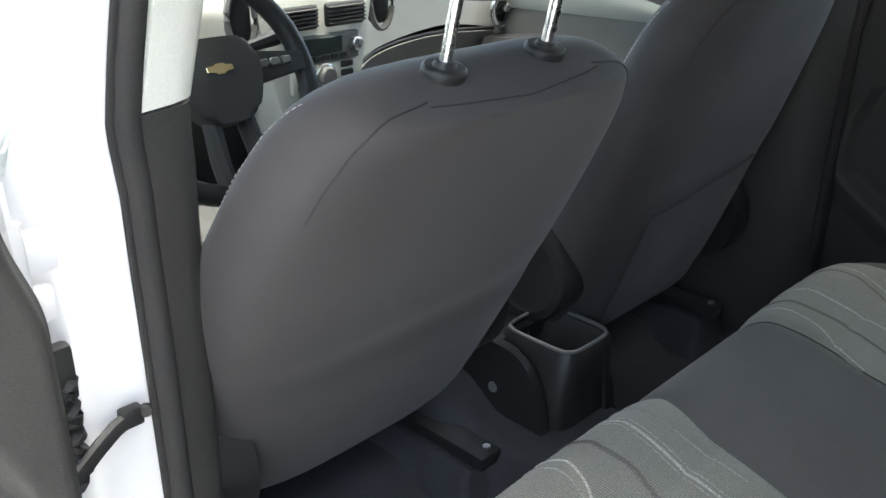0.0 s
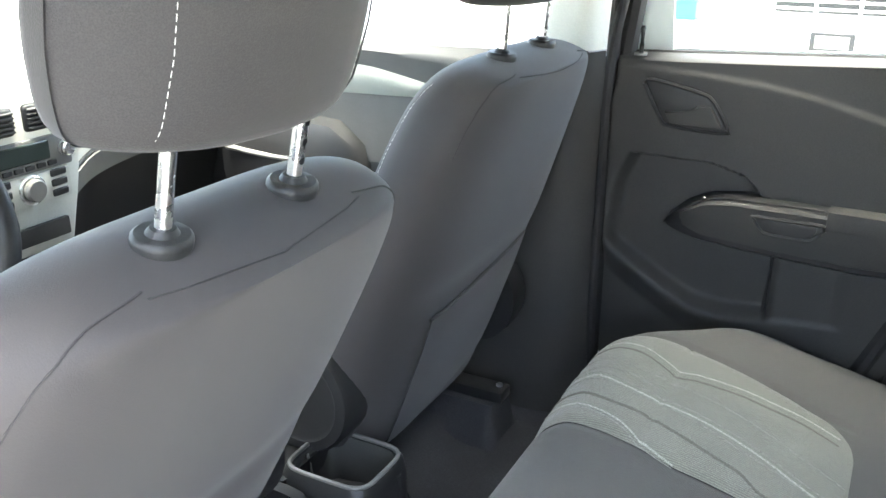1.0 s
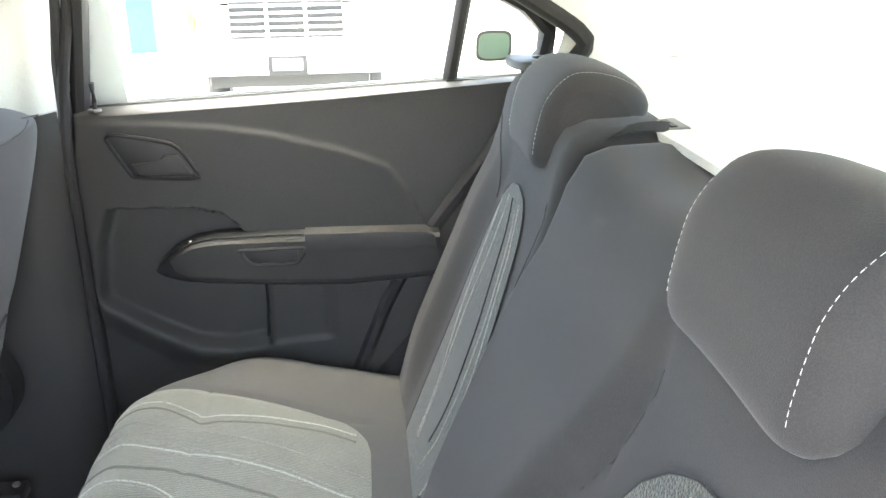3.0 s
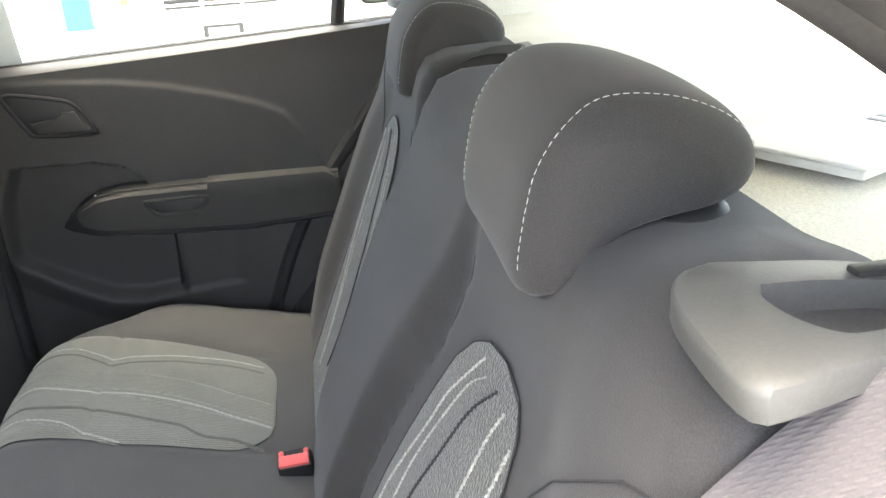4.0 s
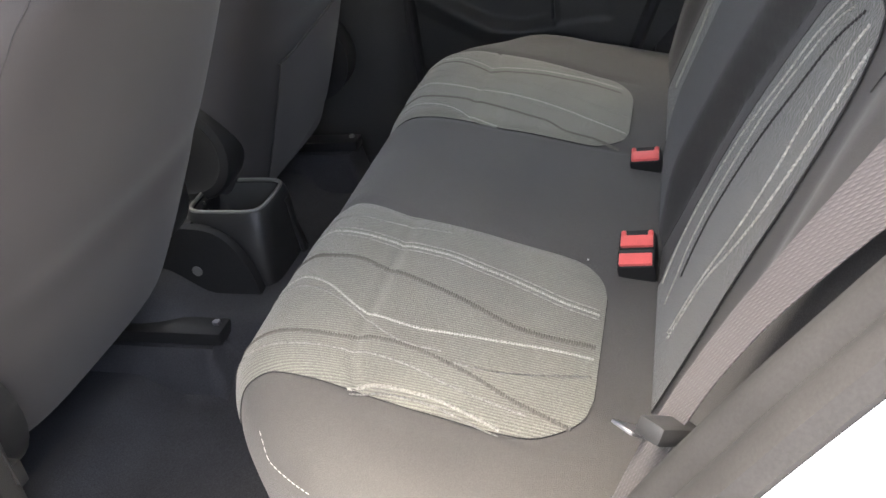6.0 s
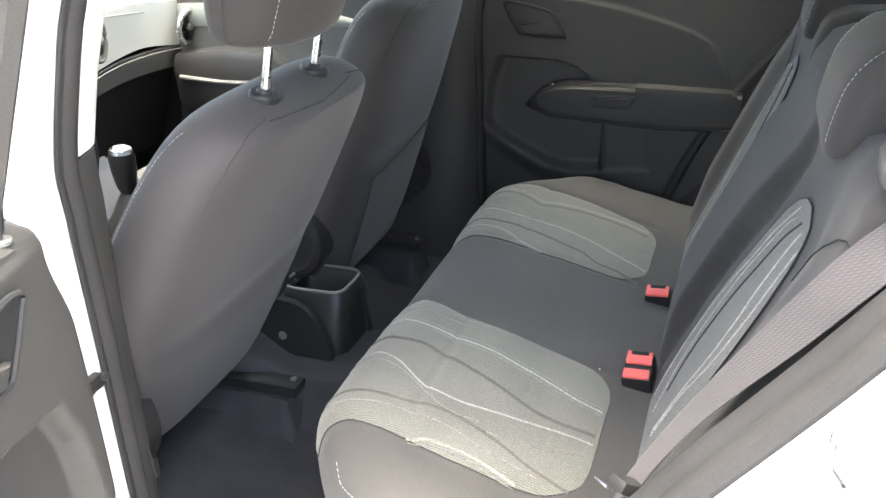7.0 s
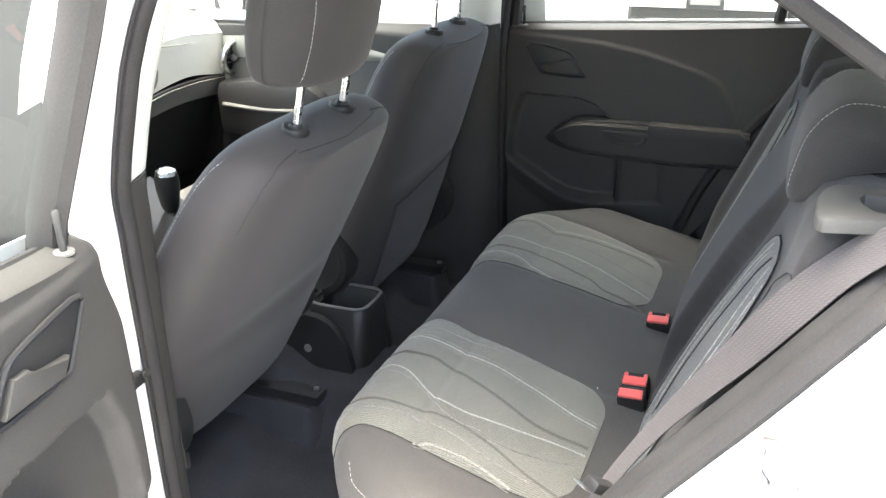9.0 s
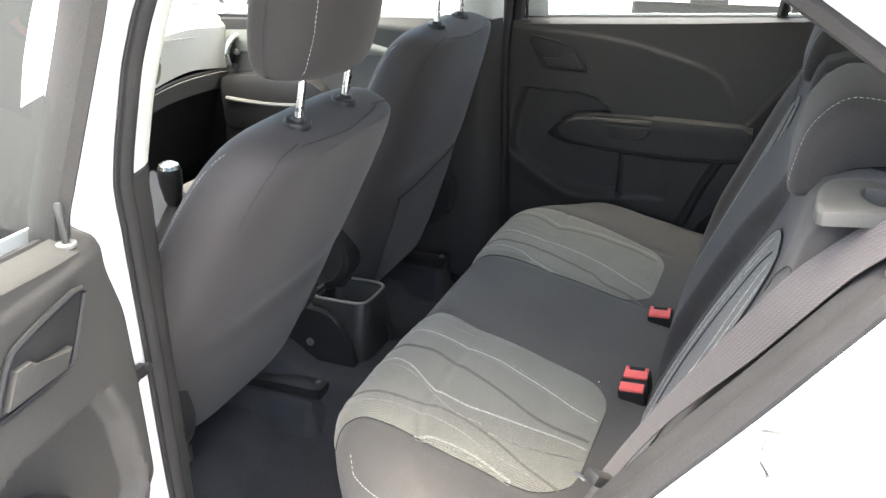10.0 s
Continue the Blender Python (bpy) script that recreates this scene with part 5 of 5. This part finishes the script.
def drop(x):
    return 0.05 * math.exp(-(max(0.0, x - 0.10) / 0.22) ** 2)


PAD_V, PAD_Y, PAD_Z = (0, 0.2, 0.45, 0.62, 0.72, 1), (0.55, 0.34, 0.12, 0.03, 0.005, 0.012), (1.045, 1.06, 1.055, 1.035, 1.01, 0.90)
part("upper_pad", sheet(lambda u, v: (-0.70 + 1.40 * u, dash_y(-0.70 + 1.40 * u) + along(PAD_V, PAD_Y, v), along(PAD_V, PAD_Z, v) - drop(1.4 * u - 0.7) * step(0.6, 1.0, v) - 0.03 * step(0.45, 0.70, abs(1.4 * u - 0.7)) * v), 50, 36, 0.004), PLASTIC_DASH, dash, "pale grey upper dashboard pad")
part("trim_strip", sheet(lambda u, v: (0.13 + 0.55 * u, dash_y(0.13 + 0.55 * u) + 0.004 + 0.02 * v, 0.892 - 0.05 * v - 0.03 * u * u - drop(0.13 + 0.55 * u)), 24, 5, 0.004), PLASTIC_MID, dash, "pale grey glove box trim strip")
part("pad_gap", tube([(0.13 + 0.55 * u, dash_y(0.13 + 0.55 * u) + 0.006, 0.897 - 0.03 * u * u - drop(0.13 + 0.55 * u)) for u in np.linspace(0, 1, 24)], 0.0035, 6), PLASTIC_DARK, dash)
part("lower_pad", sheet(lambda u, v: (-0.70 + 1.40 * u, dash_y(-0.70 + 1.40 * u) + 0.03 + 0.10 * v * v + 0.03 * math.sin(v * 3.1), 0.885 - drop(1.4 * u - 0.7) - 0.30 * v), 50, 16, 0.004), PLASTIC_DARK, dash, "black lower dashboard")
part("lid_line", tube([(x, 1.296 if abs(x) > 0.3 else dash_y(x) - 0.002, z) for x, z in ((0.20, 0.925), (0.195, 0.985), (0.215, 1.0), (0.34, 1.0), (0.50, 0.985))], 0.0015, 5), PLASTIC_MID, dash)
stack = part("centre_panel", loft([[(x, 1.165 + dy, z) for x, z in spline_outline] for dy, spline_outline in
        ((0.12, [(-0.12, 1.035), (0.12, 1.035), (0.135, 1.0), (0.105, 0.86), (0.08, 0.76), (-0.08, 0.76), (-0.105, 0.86), (-0.135, 1.0)]),
         (0.0, [(-0.115, 1.03), (0.115, 1.03), (0.128, 1.0), (0.10, 0.862), (0.075, 0.77), (-0.075, 0.77), (-0.10, 0.862), (-0.128, 1.0)]),
         (-0.008, [(-0.105, 1.02), (0.105, 1.02), (0.118, 0.995), (0.092, 0.87), (0.068, 0.78), (-0.068, 0.78), (-0.092, 0.87), (-0.118, 0.995)]))]), PLASTIC_DASH, dash, "silver grey centre stack")
for vx in (-0.055, 0.055):
    vent = part("air_vent", rbox((0.092, 0.012, 0.042), 0.008, 3, (vx, 1.154, 0.985)), PLASTIC_DARK, dash, "black louvred air vent")
    for k in range(5):
        part("louvre", rbox((0.084, 0.010, 0.003), 0.001, 1, (vx, 1.147, 0.971 + 0.007 * k)), PLASTIC, vent)
radio = part("radio", rbox((0.165, 0.012, 0.052), 0.006, 2, (0.0, 1.153, 0.928)), PLASTIC_MID, dash, "grey car radio with dark display")
part("display", rbox((0.105, 0.004, 0.03), 0.002, 1, (-0.012, 1.146, 0.934)), SCREEN, radio)
part("radio_knob", disc((0.070, 1.147, 0.930), (0, -1, 0), 0.012, 0.012), CHROME, radio)
for k in range(6):
    part("radio_key", rbox((0.016, 0.004, 0.008), 0.001, 1, (-0.058 + 0.02 * k, 1.146, 0.912)), PLASTIC_DARK, radio)
hv = part("climate_panel", rbox((0.15, 0.012, 0.050), 0.006, 2, (0.0, 1.153, 0.876)), PLASTIC_DASH, dash, "grey climate control panel")
part("climate_dial", ring((0.0, 1.146, 0.878), (0, 1, 0), 0.021, 0.003), CHROME, hv, "chrome ringed dial")
part("climate_dial", disc((0.0, 1.147, 0.878), (0, -1, 0), 0.018, 0.014), PLASTIC_MID, hv)
for sx in (-1, 1):
    for k in range(3):
        part("climate_key", rbox((0.03, 0.004, 0.012), 0.002, 1, (sx * 0.05, 1.146, 0.863 + 0.016 * k)), PLASTIC_DARK, hv)
part("tray", rbox((0.12, 0.01, 0.03), 0.004, 2, (0.0, 1.152, 0.805)), PLASTIC_DARK, dash)
for vx, vy in ((0.640, 1.268), (-0.62, 1.268)):
    part("round_vent", ring((vx, vy, 0.925), (0, 1, 0.15), 0.043, 0.008), CHROME, dash, "silver ringed round vent")
    part("round_vent", disc((vx, vy + 0.012, 0.925), (0, -1, -0.15), 0.04, 0.008), PLASTIC_DARK, dash)
    for k in range(3):
        part("louvre", rbox((0.07, 0.004, 0.004), 0.001, 1, (vx, vy + 0.002, 0.911 + 0.014 * k)), PLASTIC, dash)
    part("vent_hub", disc((vx, vy, 0.925), (0, -1, -0.15), 0.011, 0.012), CHROME, dash)
for sx in (-1, 1):
    part("side_bin", rbox((0.045, 0.02, 0.085), 0.014, 3, (sx * 0.158, 1.178, 0.995)), PLASTIC_DARK, dash, "black storage slot beside the stack")
for sx in (-1, 1):
    part("bin_frame", tube([(sx * (0.158 + 0.028 * math.cos(a)), 1.168, 0.995 + 0.052 * math.sin(a)) for a in np.linspace(0, 2 * math.pi, 25)[:-1]], 0.006, 6, True), PLASTIC_MID, dash, "silver frame of the storage slot")
hood = part("instrument_hood", loft([ellipse_ring(-0.36, y, z, a, b, 28, 2.2) for y, z, a, b in ((1.22, 1.0, 0.14, 0.04), (1.22, 1.05, 0.14, 0.045), (1.24, 1.08, 0.12, 0.04), (1.26, 1.09, 0.06, 0.02))]), PLASTIC_DARK, dash, "black instrument hood")
part("instrument_screen", rbox((0.16, 0.006, 0.05), 0.003, 1, (-0.36, 1.172, 1.04)), SCREEN, hood)

wheel = thing("steering_wheel", "black steering wheel with grey spokes and gold badge", "steering wheel")
W = Matrix.Translation((-0.317, 1.017, 0.957)) @ Matrix.Scale(0.86, 4) @ Euler((radians(-26), 0, 0)).to_matrix().to_4x4()


def on_wheel(x, z, d=0.0):
    return W @ Vector((x, -d, z))


part("rim", tube([on_wheel(0.182 * math.cos(a), 0.182 * math.sin(a)) for a in np.linspace(0, 2 * math.pi, 49)[:-1]], 0.0155, 10, True), PLASTIC_DARK, wheel, "black leather-look rim")
pad = [(-0.07, 0.05), (-0.04, 0.062), (0.04, 0.062), (0.07, 0.05), (0.075, 0.0), (0.055, -0.05), (0.03, -0.07), (-0.03, -0.07), (-0.055, -0.05), (-0.075, 0.0)]
part("airbag_pad", prism([(p.x, p.y) for p in spline([(x, z, 0) for x, z in pad + pad[:1]], 40)[:-1]], lambda s, z, n: on_wheel(s, z, n), 0.0, 0.035, 0.012, 3), PLASTIC, wheel, "charcoal airbag pad")
for sx in (-1, 1):
    part("spoke", prism([(sx * 0.06, 0.04), (sx * 0.175, 0.025), (sx * 0.175, -0.005), (sx * 0.06, -0.02)], lambda s, z, n: on_wheel(s, z, n), 0.0, 0.018, 0.004), PLASTIC_DARK, wheel, "black spoke with buttons")
    for k in range(3):
        part("button", rbox((0.016, 0.006, 0.012), 0.002, 1, on_wheel(sx * (0.092 + 0.022 * k), 0.013, 0.02), Euler((radians(-26), 0, 0)).to_matrix()), PLASTIC_MID, wheel)
    part("lower_spoke", tube([on_wheel(sx * 0.03, -0.06, 0.01), on_wheel(sx * 0.035, -0.12, 0.008), on_wheel(sx * 0.03, -0.175, 0.0)], 0.014, 8), PLASTIC, wheel, "charcoal lower spoke")
part("badge", prism([(-0.028, -0.002), (-0.010, -0.002), (-0.010, -0.008), (0.010, -0.008), (0.010, -0.002), (0.028, -0.002), (0.028, 0.010), (0.010, 0.010), (0.010, 0.015), (-0.010, 0.015), (-0.010, 0.010), (-0.028, 0.010)], lambda s, z, n: on_wheel(s * 0.85, z * 0.8 + 0.01, n), 0.034, 0.038, 0.001, 1), GOLD, wheel, "gold cross-bar badge")
col = part("column_stalk", tube([(-0.30, 1.075, 0.958), (-0.22, 1.08, 0.982), (-0.165, 1.075, 0.992)], [0.008, 0.008, 0.012], 8), PLASTIC_DARK, wheel, "black wiper stalk")

# front door trim beyond the passenger seat
for sg in (-1, 1):
    fy = 0.60 if sg > 0 else 0.68
    fd = thing("car_door", "closed front door with grey trim, pale band and black armrest", "car door")
    def edge(y):
        """Arched joint between the grey upper trim and the pale band."""
        return along((0.60, 0.75, 0.825, 0.911, 1.018, 1.09, 1.20, 1.40), (0.90, 0.925, 0.942, 0.961, 0.981, 0.986, 0.985, 0.975), y)

    def span(u):
        return fy + (1.40 - fy) * u
    part("upper_trim", sheet(lambda u, v: (sg * (0.722 - 0.020 * step(0.0, 0.3, v)), span(u), 1.038 - 0.018 * u - (1.038 - 0.018 * u - edge(span(u))) * v), 30, 10, 0.005), PLASTIC_TRIM, fd, "grey upper door trim")
    part("middle_trim", sheet(lambda u, v: (sg * (0.700 - 0.006 * math.sin(v * 3.14)), span(u), edge(span(u)) + 0.002 + (min(edge(span(u)) - 0.002, 0.94 - 0.025 * u) - edge(span(u))) * v), 30, 8, 0.005), PLASTIC_BAND, fd, "pale green grey door trim band")
    part("pocket_trim", sheet(lambda u, v: (sg * (0.702 - 0.020 * v), span(u), min(edge(span(u)) - 0.001, 0.942 - 0.025 * u) - 0.135 * v), 30, 8, 0.005), PLASTIC_TRIM, fd, "grey middle door trim")
    part("lower_trim", sheet(lambda u, v: (sg * (0.69 - 0.03 * math.sin(v * 3.14)), fy + (1.40 - fy) * u, 0.81 - 0.02 * u - 0.40 * v), 20, 10, 0.005), PLASTIC_DARK, fd, "black lower door trim")
    part("armrest", loft([[(sg * (0.69 - dx), y, z) for dx, z in ((0, 0.70), (w * 0.8, 0.705), (w, 0.74), (w, h - 0.02), (w * 0.8, h), (0, h + 0.005))] for y, w, h in ((1.02, 0.01, 0.76), (1.04, 0.04, 0.82), (1.10, 0.055, 0.865), (1.22, 0.06, 0.872), (1.38, 0.05, 0.85))]), PLASTIC_DARK, fd, "black armrest")
    part("pull_bar", tube([(sg * 0.632, y, 0.80 + 0.01 * math.sin(y * 9)) for y in np.linspace(1.04, 1.36, 12)], 0.006, 6), PLASTIC_MID, fd, "grey pull bar")
    g = part("window_glass", sheet(lambda u, v: (sg * (0.745 - 0.30 * 0.36 * v), 0.60 + 0.95 * u - 0.45 * u * v, 1.03 + (0.36 - 0.02 * u) * v), 10, 6), GLASS, fd)
    g.visible_shadow = False
    part("window_frame", tube([(sg * (0.75 - 0.13 * v), 1.58 - 0.55 * v, 1.02 + 0.38 * v) for v in np.linspace(0, 1, 10)], 0.03, 8), PLASTIC_GREY, fd)
    part("outer_skin", sheet(lambda u, v: (sg * 0.83, 0.60 + 1.0 * u, 0.35 + 0.68 * v), 6, 6, 0.004), PAINT, fd)
    part("pillar_applique", sheet(lambda u, v: (sg * (0.775 - 0.34 * max(0.0, 0.37 * v - 0.03)), 0.605 + 0.075 * u, 1.03 + 0.37 * v), 3, 8, 0.004), PLASTIC, fd, "dark grey pillar cover")
    part("mirror", rbox((0.16, 0.08, 0.12), 0.03, 3, (sg * 0.93, 1.36, 1.07)), PAINT, fd)
    part("lock_pin", tube([(sg * 0.715, 0.655, 1.03), (sg * 0.715, 0.655, 1.085)], 0.0045, 8), PLASTIC_DARK, fd)
mir = thing("rear_view_mirror", "black interior mirror under the roof lining", "mirror")
part("shell", rbox((0.22, 0.03, 0.06), 0.012, 3, (0, 1.16, 1.33)), PLASTIC_DARK, mir)

# ---- outside ----
def yard_z(x):
    """The yard falls gently away on the far side."""
    return -0.055 * min(max(0.0, x - 1.25), 8.75)


ground = part("ground", sheet(lambda u, v: ((u - 0.5) * 600, (v - 0.5) * 600, yard_z((u - 0.5) * 600)), 240, 6), CONCRETE)
tagged(ground, "pale sunlit concrete yard", "ground", kind="structure")


def wheel_on(parent, x, y, r=0.34, w=0.22, axis=(1, 0, 0)):
    wh = part("wheel", ring((x, y, r), axis, r - 0.08, 0.085, 36, 10, 1.2), TYRE, parent, "black tyre on a steel rim")
    part("rim", disc((x - 0.10 * axis[0], y - 0.1 * axis[1], r), tuple(-a for a in axis), r - 0.13, 0.03, 28), STEEL, wh)


def pickup(cx, cy, label):
    """A pale pickup truck that faces the car."""
    t = thing("pickup_truck", label, "truck")
    part("cab_body", rbox((5.0, 1.85, 0.62), 0.10, 3, (cx + 2.6, cy, 0.82)), PAINT, t)
    part("bonnet", sheet(lambda u, v: (cx + 0.15 + 1.25 * u, cy + (v - 0.5) * 1.78, 1.18 + 0.05 * u - 0.05 * (2 * v - 1) ** 4), 8, 12, 0.02), PAINT, t)
    part("cab", loft([[(x, cy + s * w, z) for x, s, w in ((cx + x0, -1, w0), (cx + x1, -1, w0), (cx + x1, 1, w0), (cx + x0, 1, w0))] for z, x0, x1, w0 in ((1.15, 1.35, 3.2, 0.90), (1.70, 1.95, 3.1, 0.78), (1.76, 2.05, 3.0, 0.72))]), PAINT, t)
    part("windscreen", loft([[(cx + 1.34 + a, cy - 0.78, 1.22), (cx + 1.34 + a, cy + 0.78, 1.22), (cx + 1.90 + a, cy + 0.68, 1.66), (cx + 1.90 + a, cy - 0.68, 1.66)] for a in (0.0, 0.02)]), SCREEN, t, "dark windscreen")
    gr = part("grille", rbox((0.06, 1.05, 0.34), 0.02, 2, (cx + 0.06, cy, 1.00)), PLASTIC_DARK, t, "dark grille with pale bars")
    for k in range(5):
        part("grille_bar", rbox((0.05, 1.05, 0.022), 0.006, 1, (cx + 0.03, cy, 0.87 + 0.065 * k)), PLASTIC_GREY, gr)
    for k in (-0.18, 0.18):
        part("grille_bar", rbox((0.05, 0.03, 0.32), 0.006, 1, (cx + 0.03, cy + k, 1.0)), PLASTIC_GREY, gr)
    for s in (-1, 1):
        part("headlight", rbox((0.08, 0.26, 0.24), 0.03, 2, (cx + 0.06, cy + s * 0.70, 1.02)), CHROME, t, "chrome-backed headlight")
        part("indicator", rbox((0.06, 0.07, 0.2), 0.02, 2, (cx + 0.08, cy + s * 0.875, 1.0)), material("amber lens", (0.8, 0.3, 0.05), 0.2) if s == 1 and "amber lens" not in bpy.data.materials else bpy.data.materials.get("amber lens") or RED, t)
    part("bumper", rbox((0.20, 1.9, 0.26), 0.05, 3, (cx - 0.02, cy, 0.64)), PAINT, t, "pale front bumper")
    part("plate", rbox((0.02, 0.36, 0.18), 0.005, 1, (cx - 0.13, cy, 0.60)), PLASTIC_DARK, t, "dark plate holder")
    part("plate_panel", rbox((0.01, 0.28, 0.11), 0.003, 1, (cx - 0.142, cy, 0.61)), PLASTIC_MID, t)
    part("air_dam", rbox((0.1, 1.5, 0.14), 0.02, 2, (cx + 0.1, cy, 0.45)), PLASTIC_DARK, t)
    for wx in (0.95, 4.2):
        for s in (-1, 1):
            wheel_on(t, cx + wx, cy + s * 0.78, 0.36, 0.22, (0, 1, 0))
    return t


pickup(7.75, 0.75, "parked pale pickup truck with a dark barred grille").location.z = yard_z(8.5)


def post(x, y, label):
    p = thing("canopy_post", label, "post", "canopy posts")
    part("shaft", rbox((0.42, 0.42, 4.6), 0.03, 2, (x, y, 1.8)), BLUE, p)
    part("foot", rbox((0.5, 0.5, 0.12), 0.02, 2, (x, y, -0.42)), CONCRETE, p)


post(14.0, 3.5, "blue painted square post standing on the concrete yard")
big = thing("canopy_post", "wide light blue column standing in the yard", "post", "canopy posts")
part("shaft", loft([ellipse_ring(9.2, 6.1, z, 0.37, 0.37, 32, 4) for z in (-0.45, 4.4)]), material("light blue post paint", (0.16, 0.42, 0.72), 0.5, stain=0.1, stain_scale=3), big)
part("foot", loft([ellipse_ring(9.2, 6.1, z, 0.5, 0.5, 32, 4) for z in (-0.46, -0.30)]), CONCRETE, big)
wall = part("yard_wall", rbox((0.25, 60, 3.2), 0.0, 1, (24.0, 6, 1.2)), WALL_PAINT)
tagged(wall, "cream painted yard wall behind the parked truck", "wall", kind="structure")

book = thing("booklet", "white owner's booklet lying on the parcel shelf", "booklet")
turn = Euler((0, 0, radians(28))).to_matrix()
part("cover", rbox((0.12, 0.16, 0.003), 0.001, 1, (-0.315, -0.445, 1.1015), turn), PAPER, book)
part("page_block", rbox((0.116, 0.156, 0.007), 0.001, 1, (-0.315, -0.445, 1.0965), turn), PAPER, book)
for k in range(2):
    part("print_bar", rbox((0.05, 0.006, 0.0006), 0.0, 1, Vector((-0.315, -0.445, 1.1033)) + turn @ Vector((-0.02, -0.05 + 0.014 * k, 0)), turn), PLASTIC_MID, book)


def parked_car(cx, cy, label):
    """A pale saloon standing nose to the wall, seen in part over the door."""
    c = thing("parked_car", label, "car")
    c.location.z = yard_z(cx)
    rows_ = []
    for y, w, lo, hi in ((-2.1, 0.70, 0.45, 0.75), (-2.0, 0.80, 0.30, 0.88), (-1.2, 0.84, 0.22, 0.98), (0.0, 0.85, 0.22, 1.0), (1.2, 0.84, 0.22, 0.98), (2.0, 0.80, 0.28, 0.82), (2.15, 0.66, 0.42, 0.68)):
        rows_.append([(cx + a * w, cy + y, lo + (hi - lo) * b) for a, b in ((-0.9, 0), (-1, 0.2), (-1, 0.75), (-0.92, 1), (0.92, 1), (1, 0.75), (1, 0.2), (0.9, 0))])
    part("body", loft(rows_), PAINT, c, "white car body")
    part("cabin", loft([[(cx + a * w, cy + b, z) for a, b in ((-1, y0), (1, y0), (1, y1), (-1, y1))] for z, w, y0, y1 in ((0.96, 0.76, -1.3, 1.25), (1.38, 0.60, -0.75, 0.55), (1.44, 0.54, -0.6, 0.4))]), SCREEN, c, "dark glazed cabin")
    part("roof", loft([[(cx + a * w, cy + b, z) for a, b in ((-1, -0.75), (1, -0.75), (1, 0.55), (-1, 0.55))] for z, w in ((1.40, 0.61), (1.46, 0.56))]), PAINT, c)
    for y in (-1.3, 1.3):
        for s in (-1, 1):
            wheel_on(c, cx + s * 0.78, cy + y, 0.31, 0.2, (1, 0, 0))


parked_car(9.3, 8.0, "parked white saloon beside the blue column")
